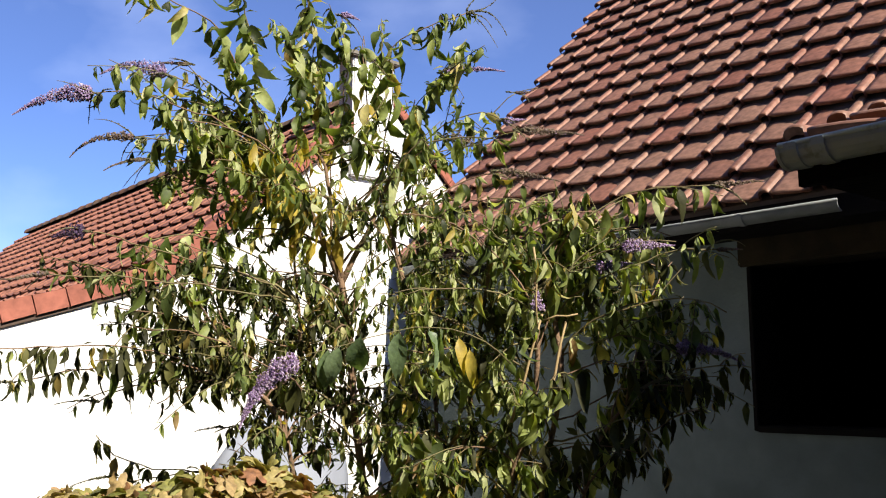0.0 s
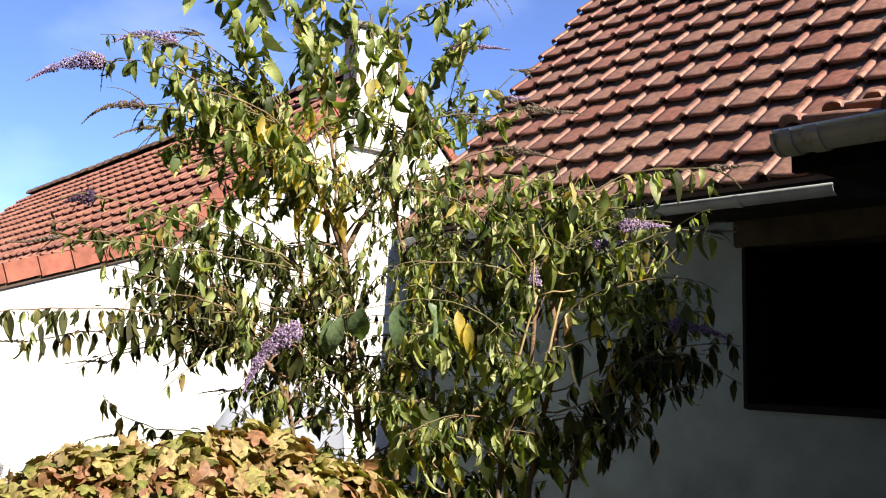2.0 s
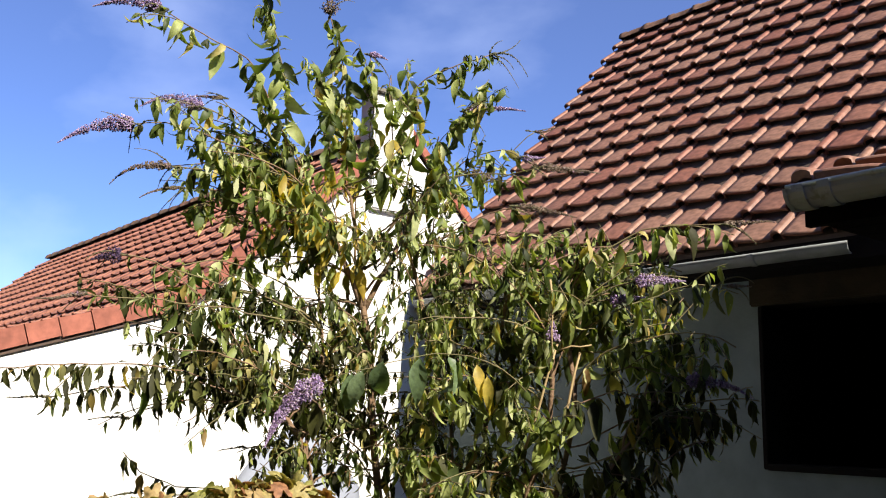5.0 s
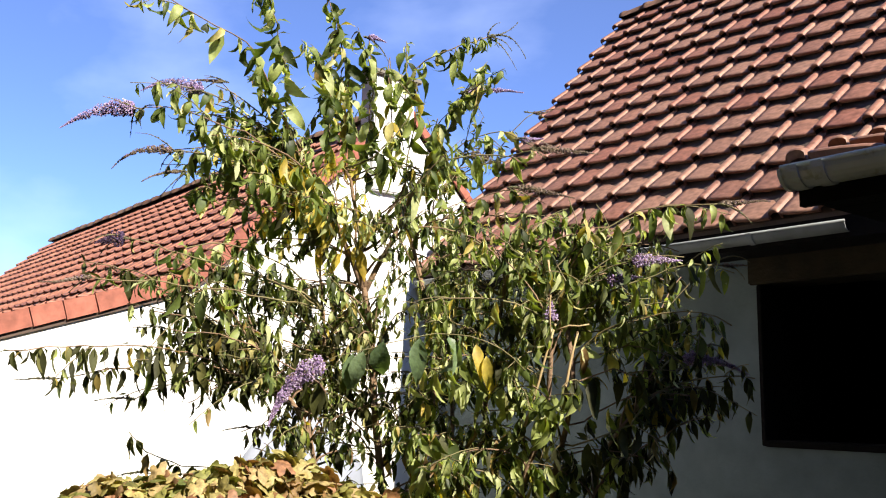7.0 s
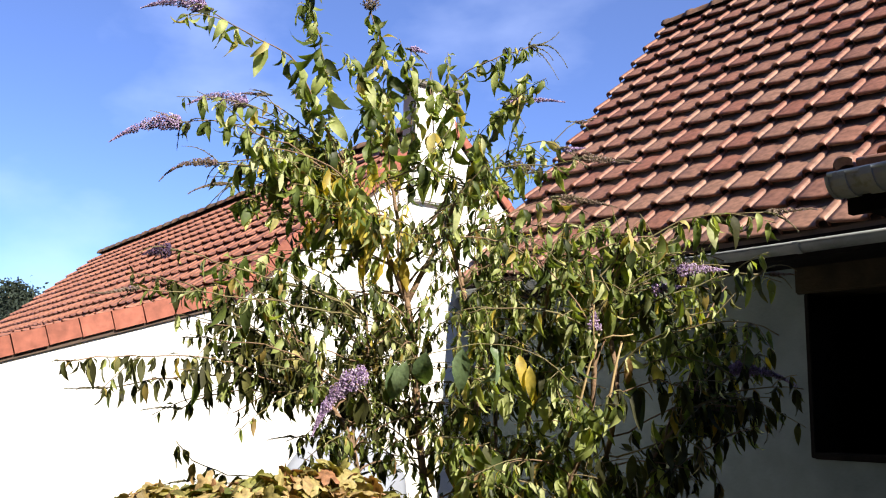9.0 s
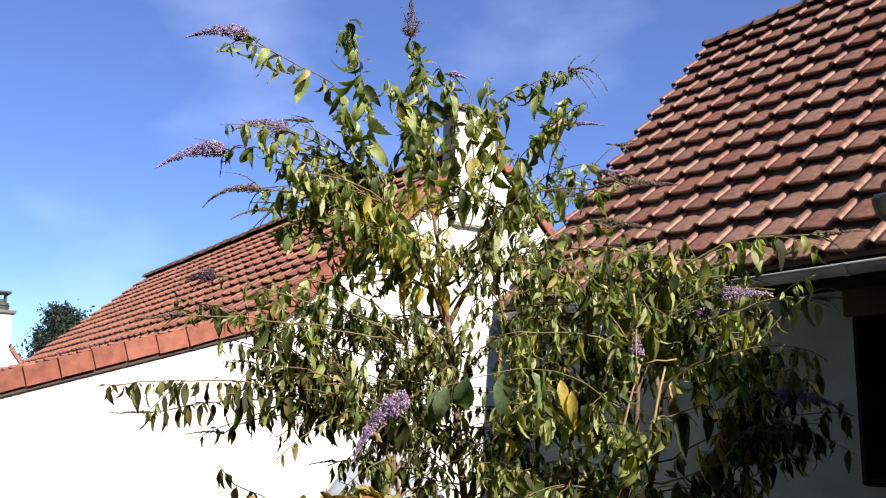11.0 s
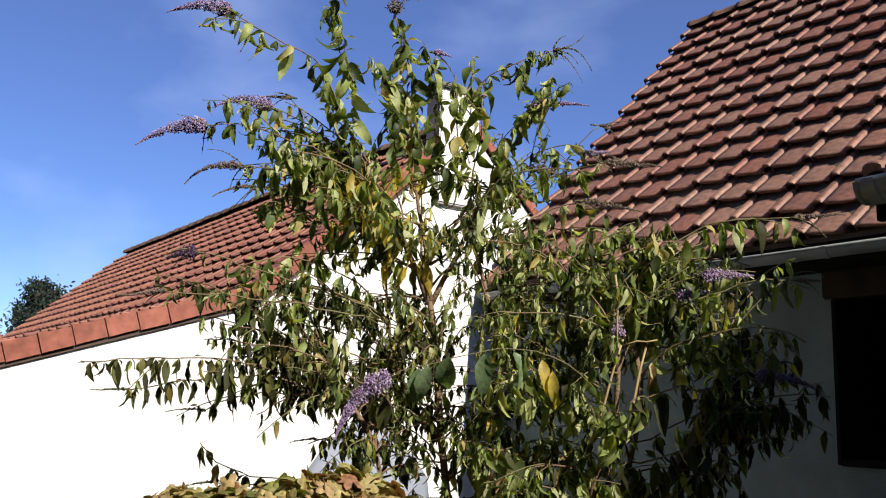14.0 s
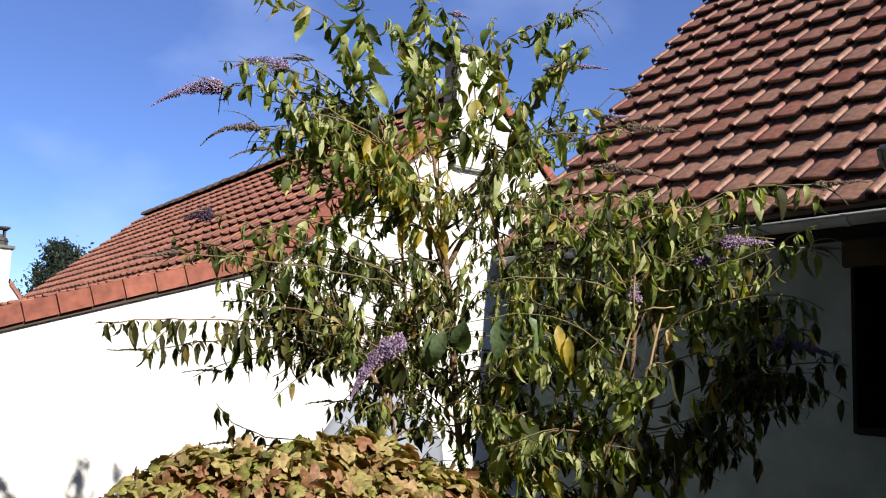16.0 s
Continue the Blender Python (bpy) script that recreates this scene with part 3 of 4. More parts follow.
GRAIN_F = [(0, 2, 4), (2, 1, 4), (1, 3, 4), (3, 0, 4), (2, 0, 5), (1, 2, 5), (3, 1, 5), (0, 3, 5)]


def spike(p, d, length, width, sag, material, label, count=170, base=1.6):
    """A flower spike: florets set thickly round a drooping axis that thins to its tip."""
    d = d.normalized()
    pts, q, g = [], Vector(p), Vector(d)
    for i in range(13):
        pts.append(q.copy())
        q = q + g * (length / 12)
        g = (g + Vector((rb.gauss(0, 0.05), rb.gauss(0, 0.05), -sag / 12 + rb.gauss(0, 0.05)))).normalized()
    vs, fs = [], []
    for i in range(count):
        s = rb.random() ** base
        c, ax = along(pts, s)
        u = ax.cross(Vector((0.1, 0.3, 1))).normalized()
        w = ax.cross(u)
        a = rb.uniform(0, 2 * math.pi)
        rr = width * (1 - s) ** 1.05 * (0.3 + 0.75 * rb.random()) * (0.92 + 0.12 * math.sin(s * 31 + length * 90)) * min(1, 0.45 + s * 5)
        o = c + (u * math.cos(a) + w * math.sin(a)) * rr
        k = rb.uniform(0.0024, 0.0054) * (1.1 - 0.45 * s)
        e = Euler((rb.uniform(0, 6), rb.uniform(0, 6), rb.uniform(0, 6))).to_matrix()
        n = len(vs)
        vs += [o + e @ (Vector(v) * k * (1.0, 1.0, 1.0, 1.0, 0.5, 0.5)[j]) for j, v in enumerate(GRAIN)]
        fs += [tuple(n + x for x in f) for f in GRAIN_F]
    tv, tf = tube(pts, [0.0028 * (1 - 0.7 * i / 12) for i in range(13)], 5)
    ob = part("flower_spike", mesh_of("flower_spike", tv, tf, SHOOT, True), SHOOT, bush, label)
    tagged(part("blossom", mesh_of("blossom", vs, fs, material), material, ob), kind="stuff")
    return pts[-1]


LEFTWARD, RIGHTWARD, UPWARD = Vector((-0.60, -0.78, 0.06)), Vector((0.58, 0.80, 0.03)), Vector((0.1, 0.1, 1.0))
FRESH, FADED, DRY, SEEDS, DUSK = "fresh lilac flower spike", "half-faded purple flower spike", "spent brown flower spike", "thin dry seed spike", "dark withered purple flower spike"
KIND = {FRESH: BLOOM, FADED: FADE, DRY: SPENT, SEEDS: SEED, DUSK: WITHER}
nodes = []                        # points of the woody stems, from which shoots spring


def smooth(points, step=0.05):
    """A rounded line through points."""
    p = [Vector(q) for q in points]
    p = [p[0] * 2 - p[1]] + p + [p[-1] * 2 - p[-2]]
    out = []
    for a, b, c, d in zip(p, p[1:], p[2:], p[3:]):
        n = max(2, int((c - b).length / step))
        for i in range(n):
            t = i / n
            out.append(0.5 * (2 * b + (c - a) * t + (2 * a - 5 * b + 4 * c - d) * t * t + (3 * b - a - 3 * c + d) * t ** 3))
    out.append(p[-2])
    return [q + Vector((rb.gauss(0, 1), rb.gauss(0, 1), rb.gauss(0, 1))) * 0.0035 for q in out]


def stem(points, r):
    """A woody stem; one that starts low is carried on down into the ground."""
    p = [Vector(q) for q in points]
    if p[0].z < 1.4:
        foot = p[0].lerp(BASE, 0.55)
        p = [Vector((foot.x, foot.y, -0.03)), p[0].lerp(foot, 0.45) * 1.0 + Vector((0, 0, -0.35))] + p
    path = smooth(p, 0.09)
    nodes.extend(q for q in path if q.z > 0.9)
    twig(path, r, r * 0.55, BARK, "stem", 7)


def grow(points, size=0.15, gap=0.075, hang=1.1, keep=1.0, sides=2, start=0.12, bark=False, flower=None, thick=0.0042):
    """A leafy shoot along points, joined to the nearest stem, with side shoots and perhaps a flower spike at its end."""
    p = [Vector(q) for q in points]
    root = min(nodes, key=lambda q: (q - p[0]).length + max(0, q.z - p[0].z))
    lead = 0.0
    if 0.02 < (root - p[0]).length < 0.7:
        p = [root] + p
        lead = 0.12
    path = smooth(p)
    twig(path, thick, 0.0022, BARK if bark or rb.random() < 0.4 else SHOOT)
    dress(path, start + lead, gap, size, hang, 0.4, keep)
    for _ in range(sides):
        q, d = along(path, rb.uniform(0.3, 0.9))
        e = q + d * rb.uniform(0.06, 0.2) + Vector((rb.gauss(0, 0.1), rb.gauss(0, 0.1), rb.gauss(-0.02, 0.08)))
        e -= ASIDE * max(0.0, (e - HEART).dot(ASIDE) - 1.3)
        sp = bend(q, e, 0.1, 0.08, 6)
        twig(sp, 0.003, 0.0015, SHOOT, "branch", 5)
        dress(sp, 0.1, gap * 0.8, size * 0.7, hang, 0.3, keep)
    if flower:
        way, length, width, nod, kind = flower
        way = (way + Vector((rb.gauss(0, 0.08), rb.gauss(0, 0.08), rb.gauss(0, 0.05)))).normalized()
        spike(path[-1], way, length, width, nod, KIND[kind], kind, int(5200 * length * {DRY: 0.6, SEEDS: 0.14}.get(kind, 1.0)), 1.1 if kind == FRESH else 1.6)
        for _ in range(rb.randint(2, 4) if kind != SEEDS else 0):
            w = way + Vector((rb.gauss(0, 0.5), rb.gauss(0, 0.5), rb.gauss(0.1, 0.4)))
            spike(path[-1] - way * rb.uniform(0, 0.05), w, rb.uniform(0.07, 0.17), 0.0042, rb.uniform(0.3, 1.8), SEED, SEEDS, 34)
    return path


def fill(n, u0, u1, z0, z1, spread, size, gap=0.07, hang=1.2, sides=2, back=0.0):
    """Shoots to random places in the body of the bush: u across it, z up, spread through its depth."""
    for _ in range(n):
        tip = HEART + ASIDE * rb.uniform(u0, u1) + AWAY * rb.gauss(back, spread)
        tip.z = rb.uniform(z0, z1)
        root = min(nodes, key=lambda q: abs((q - tip).length - 0.32) + (0.25 if q.z > tip.z + 0.05 else 0) + rb.uniform(0, 0.12))
        path = bend(root, tip, 0.2, 0.15, 9)
        twig(path, 0.005, 0.002, BARK if rb.random() < 0.55 else SHOOT)
        dress(path, 0.15, gap, size, hang, 0.4, 0.92)
        for _ in range(sides):
            q, d = along(path, rb.uniform(0.3, 0.9))
            e = q + d * rb.uniform(0.05, 0.15) + Vector((rb.gauss(0, 0.09), rb.gauss(0, 0.09), rb.gauss(0.0, 0.07)))
            e -= ASIDE * max(0.0, (e - HEART).dot(ASIDE) - 1.25)
            sp = bend(q, e, 0.1, 0.08, 5)
            twig(sp, 0.0026, 0.0014, SHOOT, "branch", 5)
            dress(sp, 0.1, gap * 0.8, size * 0.65, hang, 0.3, 0.9)


# woody stems
stem([(-2.82, 2.39, 1.27), (-2.84, 2.35, 1.56), (-2.86, 2.33, 1.91), (-2.88, 2.30, 2.14)], 0.024)
stem([(-2.88, 2.30, 2.13), (-2.94, 2.21, 2.36), (-2.98, 2.14, 2.52), (-3.02, 2.08, 2.62)], 0.013)
stem([(-2.88, 2.30, 2.12), (-2.86, 2.42, 2.35), (-2.84, 2.53, 2.60), (-2.79, 2.58, 2.69)], 0.013)
stem([(-2.88, 2.30, 2.13), (-2.91, 2.29, 2.34), (-2.95, 2.28, 2.54), (-2.97, 2.25, 2.67)], 0.012)
stem([(-2.66, 2.43, 1.28), (-2.67, 2.50, 1.59), (-2.69, 2.55, 1.87), (-2.78, 2.52, 2.21), (-2.87, 2.49, 2.46)], 0.016)
stem([(-2.28, 2.64, 1.31), (-2.19, 2.66, 1.59), (-2.13, 2.65, 1.84), (-2.17, 2.68, 2.08)], 0.017)
stem([(-2.20, 2.72, 1.32), (-2.12, 2.72, 1.59), (-2.07, 2.71, 1.82), (-2.14, 2.71, 2.08)], 0.017)
stem([(-2.12, 2.86, 1.32), (-2.07, 2.90, 1.51), (-2.00, 2.97, 1.65)], 0.010)
stem([(-2.45, 2.53, 1.30), (-2.46, 2.60, 1.56), (-2.47, 2.66, 1.87), (-2.39, 2.67, 2.19)], 0.014)
stem([(-2.92, 2.14, 1.27), (-2.90, 2.08, 1.51), (-2.95, 2.01, 1.67), (-2.99, 1.92, 1.73)], 0.015)
stem([(-3.09, 2.16, 1.25), (-3.09, 2.16, 1.48), (-3.05, 2.22, 1.76), (-2.97, 2.16, 2.04)], 0.013)
stem([(-2.89, 2.79, 1.25), (-2.88, 2.80, 1.59), (-2.91, 2.76, 1.99), (-2.86, 2.66, 2.43)], 0.014)
# tall shoots with large leaves that arch over and hang
old_shade_share[0], arched_share[0] = 0.05, 0.75
grow([(-3.06, 2.01, 2.66), (-3.02, 1.97, 2.97), (-3.00, 1.91, 3.19), (-2.99, 1.82, 3.43)], size=0.185, gap=0.061, hang=1.0)
grow([(-3.02, 1.87, 3.00), (-3.02, 1.77, 3.13), (-3.02, 1.64, 3.16), (-3.03, 1.51, 3.20), (-3.07, 1.41, 3.26)], size=0.17, gap=0.061, hang=1.0, keep=0.95, flower=(LEFTWARD + Vector((0, 0, 0.25)), 0.29, 0.042, 0.8, FADED))
grow([(-2.98, 2.25, 2.62), (-2.97, 2.25, 2.97), (-2.95, 2.19, 3.21), (-2.94, 2.11, 3.40)], size=0.17, gap=0.040, hang=1.0, sides=4, flower=(UPWARD, 0.17, 0.055, 0.2, DRY))
grow([(-2.97, 2.15, 2.67), (-2.93, 2.13, 2.94), (-2.93, 2.13, 3.14)], size=0.175, gap=0.043, hang=1.0, sides=2)
grow([(-2.98, 2.34, 2.71), (-2.92, 2.34, 3.01), (-2.89, 2.29, 3.25)], size=0.18, gap=0.050, hang=1.0, flower=(RIGHTWARD, 0.08, 0.018, 0.3, FADED))
grow([(-2.89, 2.46, 2.71), (-2.87, 2.48, 2.98), (-2.80, 2.49, 3.13), (-2.67, 2.58, 3.21), (-2.56, 2.70, 3.26)], size=0.17, gap=0.058, hang=1.0, keep=0.95, sides=2, flower=(RIGHTWARD + Vector((0, 0, 0.45)), 0.22, 0.006, 2.2, SEEDS))
tip = Vector((-2.56, 2.70, 3.26))
for way, length, nod in ((RIGHTWARD + Vector((0, 0, -0.5)), 0.2, 0.9), (RIGHTWARD + Vector((0, 0, 0.1)), 0.17, -1.0), (UPWARD, 0.1, 1.5), (RIGHTWARD + Vector((0.2, -0.3, -0.1)), 0.14, 1.4)):
    spike(tip, way, length, 0.006, nod, SEED, SEEDS, 50)
dress(bend(tip - RIGHTWARD * 0.12, tip + RIGHTWARD * 0.05, 0.05), 0.0, 0.03, 0.07, 0.8)
grow([(-2.76, 2.55, 2.63), (-2.69, 2.56, 2.82), (-2.61, 2.57, 2.93), (-2.58, 2.61, 2.99)], size=0.17, gap=0.043, hang=1.1, sides=3, flower=(RIGHTWARD, 0.24, 0.022, -0.25, FADED))
grow([(-2.91, 2.60, 2.64), (-2.78, 2.75, 2.83), (-2.63, 2.85, 2.88), (-2.53, 2.88, 2.82)], size=0.15, gap=0.08, hang=1.1, flower=(RIGHTWARD, 0.10, 0.022, 0.3, FADED))
grow([(-2.78, 2.60, 2.59), (-2.67, 2.73, 2.70), (-2.52, 2.82, 2.74), (-2.40, 2.87, 2.75)], size=0.13, gap=0.08, hang=1.1, flower=(RIGHTWARD, 0.27, 0.026, 0.0, DRY))
grow([(-2.86, 2.66, 2.56), (-2.80, 2.74, 2.72), (-2.72, 2.75, 2.76)], size=0.13, gap=0.07, hang=1.1, flower=(RIGHTWARD, 0.16, 0.036, 0.6, DRY))
grow([(-2.67, 2.57, 2.45), (-2.56, 2.70, 2.55), (-2.43, 2.77, 2.57)], size=0.15, gap=0.065, hang=1.2, flower=(RIGHTWARD, 0.24, 0.024, 0.1, DRY))
grow([(-3.01, 2.64, 2.69), (-2.88, 2.95, 2.80), (-2.76, 3.08, 2.98), (-2.71, 3.13, 3.04)], size=0.11, gap=0.1, hang=1.0, keep=0.5, sides=0, flower=(RIGHTWARD, 0.10, 0.008, -0.6, DRY))
grow([(-2.80, 2.45, 2.68), (-2.77, 2.47, 2.88), (-2.75, 2.46, 3.04)], size=0.17, gap=0.085, hang=1.0, sides=1)
grow([(-2.83, 2.37, 2.68), (-2.80, 2.36, 2.92), (-2.80, 2.34, 3.14)], size=0.18, gap=0.085, hang=1.0, sides=1)
grow([(-2.84, 2.30, 2.70), (-2.78, 2.38, 2.82), (-2.73, 2.42, 2.90)], size=0.18, gap=0.09, hang=1.0, sides=0)
# shoots that lean out towards the gable
arched_share[0] = 0.35
grow([(-3.01, 2.10, 2.57), (-3.03, 1.85, 2.73), (-3.03, 1.62, 2.77), (-3.05, 1.46, 2.79), (-3.04, 1.33, 2.75)], size=0.17, gap=0.085, hang=1.2, flower=(LEFTWARD + Vector((0, 0, 0.12)), 0.29, 0.044, 0.8, FADED))
grow([(-3.08, 2.08, 2.60), (-3.12, 1.90, 2.82), (-3.13, 1.77, 2.89), (-3.13, 1.64, 2.92)], size=0.16, gap=0.08, hang=1.1, flower=(LEFTWARD + Vector((0, 0, 0.4)), 0.26, 0.042, 1.4, FADED))
grow([(-3.03, 2.06, 2.54), (-3.04, 1.84, 2.60), (-3.07, 1.65, 2.64), (-3.08, 1.50, 2.63)], size=0.16, gap=0.075, hang=1.2, flower=(LEFTWARD + Vector((0, 0, 0.1)), 0.25, 0.022, 0.9, DRY))
grow([(-3.12, 2.11, 2.54), (-3.22, 1.91, 2.60), (-3.30, 1.76, 2.62), (-3.34, 1.66, 2.61)], size=0.15, gap=0.075, hang=1.2, flower=(LEFTWARD, 0.17, 0.009, 0.9, DRY))
grow([(-3.26, 2.06, 2.71), (-3.37, 1.96, 2.95), (-3.46, 1.88, 3.10)], size=0.12, gap=0.09, hang=1.0, keep=0.6, flower=(LEFTWARD, 0.15, 0.010, 0.2, DRY))
grow([(-3.03, 2.06, 2.42), (-3.12, 1.79, 2.49), (-3.11, 1.68, 2.51), (-3.14, 1.63, 2.49)], size=0.16, gap=0.07, hang=1.3)
grow([(-2.96, 1.98, 2.12), (-3.04, 1.72, 2.19), (-3.09, 1.48, 2.25), (-3.09, 1.34, 2.26)], size=0.15, gap=0.09, hang=1.2, keep=0.6, flower=(LEFTWARD, 0.11, 0.045, 0.3, DUSK))
grow([(-2.89, 1.90, 2.06), (-2.97, 1.64, 2.09), (-3.02, 1.39, 2.10), (-3.03, 1.21, 2.09)], size=0.16, gap=0.1, hang=1.3, keep=0.55, flower=(LEFTWARD, 0.18, 0.011, 0.25, DRY))
grow([(-3.02, 2.07, 2.18), (-3.14, 1.86, 2.29), (-3.17, 1.68, 2.29), (-3.18, 1.54, 2.21)], size=0.16, gap=0.075, hang=1.3)
# low arching shoots hung with darker leaves
old_shade_share[0], arched_share[0] = 0.8, 0.15
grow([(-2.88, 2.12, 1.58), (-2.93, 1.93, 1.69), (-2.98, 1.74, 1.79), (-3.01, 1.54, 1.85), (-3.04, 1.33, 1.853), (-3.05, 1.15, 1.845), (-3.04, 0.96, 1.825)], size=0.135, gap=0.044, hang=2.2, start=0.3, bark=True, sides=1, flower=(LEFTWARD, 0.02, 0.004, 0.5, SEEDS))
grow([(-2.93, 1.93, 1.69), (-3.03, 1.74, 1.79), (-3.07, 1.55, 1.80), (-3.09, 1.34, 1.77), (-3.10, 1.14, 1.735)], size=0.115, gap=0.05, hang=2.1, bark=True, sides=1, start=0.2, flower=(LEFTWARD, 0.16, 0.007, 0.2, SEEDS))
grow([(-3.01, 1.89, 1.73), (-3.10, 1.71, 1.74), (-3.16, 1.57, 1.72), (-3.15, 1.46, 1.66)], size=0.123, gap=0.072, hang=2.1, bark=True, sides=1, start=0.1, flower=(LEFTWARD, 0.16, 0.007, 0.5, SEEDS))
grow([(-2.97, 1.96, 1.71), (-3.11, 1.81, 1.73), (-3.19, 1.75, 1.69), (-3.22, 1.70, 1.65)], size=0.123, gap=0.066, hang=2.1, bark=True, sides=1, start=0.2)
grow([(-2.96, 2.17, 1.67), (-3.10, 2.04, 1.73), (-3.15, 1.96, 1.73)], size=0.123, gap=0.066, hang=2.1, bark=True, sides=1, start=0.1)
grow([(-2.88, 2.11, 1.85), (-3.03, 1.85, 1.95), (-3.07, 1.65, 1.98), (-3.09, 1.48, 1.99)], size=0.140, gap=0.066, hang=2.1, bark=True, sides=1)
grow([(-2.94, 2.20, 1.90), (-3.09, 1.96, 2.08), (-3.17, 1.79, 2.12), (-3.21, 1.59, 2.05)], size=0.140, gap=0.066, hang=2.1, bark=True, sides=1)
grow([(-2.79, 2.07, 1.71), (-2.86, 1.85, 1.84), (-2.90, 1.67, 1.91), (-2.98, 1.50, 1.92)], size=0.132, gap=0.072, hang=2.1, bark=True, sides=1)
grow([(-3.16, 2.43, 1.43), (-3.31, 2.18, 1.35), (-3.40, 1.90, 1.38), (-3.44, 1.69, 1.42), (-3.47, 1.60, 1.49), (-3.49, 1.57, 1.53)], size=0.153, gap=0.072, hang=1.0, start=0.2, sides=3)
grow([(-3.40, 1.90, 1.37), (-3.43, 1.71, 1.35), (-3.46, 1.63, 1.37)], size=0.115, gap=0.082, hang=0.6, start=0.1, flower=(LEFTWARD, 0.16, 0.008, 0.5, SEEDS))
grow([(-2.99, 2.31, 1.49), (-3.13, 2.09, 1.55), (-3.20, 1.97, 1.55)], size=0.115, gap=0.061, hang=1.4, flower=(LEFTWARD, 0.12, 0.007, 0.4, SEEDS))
# shoots towards the long house
old_shade_share[0], arched_share[0] = 0.12, 0.25
grow([(-2.17, 2.68, 2.17), (-2.04, 2.80, 2.32), (-1.91, 2.91, 2.41), (-1.78, 3.01, 2.43), (-1.66, 3.09, 2.43)], size=0.16, gap=0.075, hang=1.5, flower=(RIGHTWARD, 0.20, 0.016, 0.35, DRY))
grow([(-2.07, 2.64, 2.07), (-1.94, 2.72, 2.16), (-1.79, 2.72, 2.18)], size=0.15, gap=0.07, hang=1.3, flower=(RIGHTWARD, 0.18, 0.034, 0.05, FRESH))
grow([(-2.10, 2.61, 2.05), (-1.99, 2.67, 2.11), (-1.89, 2.70, 2.13)], size=0.15, gap=0.07, hang=1.3, flower=(RIGHTWARD, 0.13, 0.034, 0.1, FRESH))
grow([(-2.01, 2.69, 2.03), (-1.85, 2.83, 2.13), (-1.72, 2.93, 2.18), (-1.61, 3.01, 2.18)], size=0.15, gap=0.07, hang=1.6, flower=(RIGHTWARD, 0.09, 0.010, 0.1, DRY))
grow([(-2.11, 2.53, 1.86), (-2.07, 2.56, 1.94), (-2.03, 2.54, 1.97)], size=0.13, gap=0.06, hang=1.2, flower=(UPWARD, 0.07, 0.036, 0.1, FRESH))
grow([(-2.11, 2.74, 1.82), (-1.95, 2.88, 1.89), (-1.79, 3.00, 1.85)], size=0.16, gap=0.075, hang=1.4, flower=(RIGHTWARD, 0.26, 0.034, 0.7, FADED))
grow([(-2.05, 2.86, 1.96), (-1.88, 3.00, 2.02), (-1.76, 3.08, 2.02), (-1.68, 3.14, 1.98)], size=0.15, gap=0.08, hang=1.4)
grow([(-2.11, 2.87, 1.92), (-1.91, 3.03, 1.96), (-1.79, 3.12, 1.92), (-1.72, 3.17, 1.85)], size=0.14, gap=0.08, hang=1.3, keep=0.8)
# Porch shade is put into the leaf colour here: mostly dark leaves.
old_shade_share[0] = 0.7
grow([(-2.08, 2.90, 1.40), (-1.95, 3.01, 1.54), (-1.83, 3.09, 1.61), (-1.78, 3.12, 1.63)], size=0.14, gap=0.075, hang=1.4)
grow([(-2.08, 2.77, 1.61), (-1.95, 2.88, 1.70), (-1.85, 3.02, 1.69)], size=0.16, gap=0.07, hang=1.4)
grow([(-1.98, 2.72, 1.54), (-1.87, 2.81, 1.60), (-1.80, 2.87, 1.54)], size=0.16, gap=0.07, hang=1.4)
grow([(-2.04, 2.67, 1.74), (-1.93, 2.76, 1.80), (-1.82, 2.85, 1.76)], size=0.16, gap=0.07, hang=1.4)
old_shade_share[0] = 0.12
grow([(-2.21, 2.78, 1.96), (-2.05, 2.93, 2.05), (-1.88, 3.06, 2.07)], size=0.16, gap=0.065, hang=1.4)
grow([(-2.24, 2.75, 2.14), (-2.11, 2.87, 2.25), (-1.96, 3.00, 2.30), (-1.86, 3.08, 2.27)], size=0.16, gap=0.065, hang=1.4)
grow([(-2.23, 2.62, 2.21), (-2.11, 2.74, 2.33), (-2.00, 2.84, 2.35)], size=0.16, gap=0.065, hang=1.3)
grow([(-2.37, 2.62, 2.27), (-2.27, 2.72, 2.39), (-2.18, 2.81, 2.41)], size=0.15, gap=0.065, hang=1.3)
# the body of the bush
old_shade_share[0] = 0.8
fill(34, -0.75, 0.1, 1.6, 2.05, 0.2, 0.09, 0.05, 1.6, 3)
old_shade_share[0], arched_share[0] = 0.12, 0.15
fill(11, -0.9, -0.3, 2.05, 2.42, 0.2, 0.12, 0.07)
fill(3, -0.2, 0.15, 2.6, 2.9, 0.1, 0.15, 0.08)
fill(5, -0.2, 0.08, 2.0, 2.35, 0.1, 0.10, 0.06)
fill(3, -0.6, -0.25, 2.4, 2.62, 0.05, 0.12, 0.06, 1.2, 2, -0.15)
arched_share[0] = 0.5
fill(15, -0.05, 0.42, 1.35, 1.88, 0.08, 0.16, 0.075, 0.7, 2, -0.36)
fill(7, -0.02, 0.45, 1.95, 2.35, 0.06, 0.13, 0.07, 0.8, 2, -0.36)
fill(8, 0.45, 0.95, 2.05, 2.38, 0.08, 0.14, 0.06, 0.9, 2, -0.2)
arched_share[0] = 0.15
fill(6, 0.1, 0.5, 2.15, 2.5, 0.15, 0.12, 0.06)
arched_share[0] = 0.4
fill(10, -0.95, -0.1, 2.35, 2.8, 0.2, 0.15, 0.085)
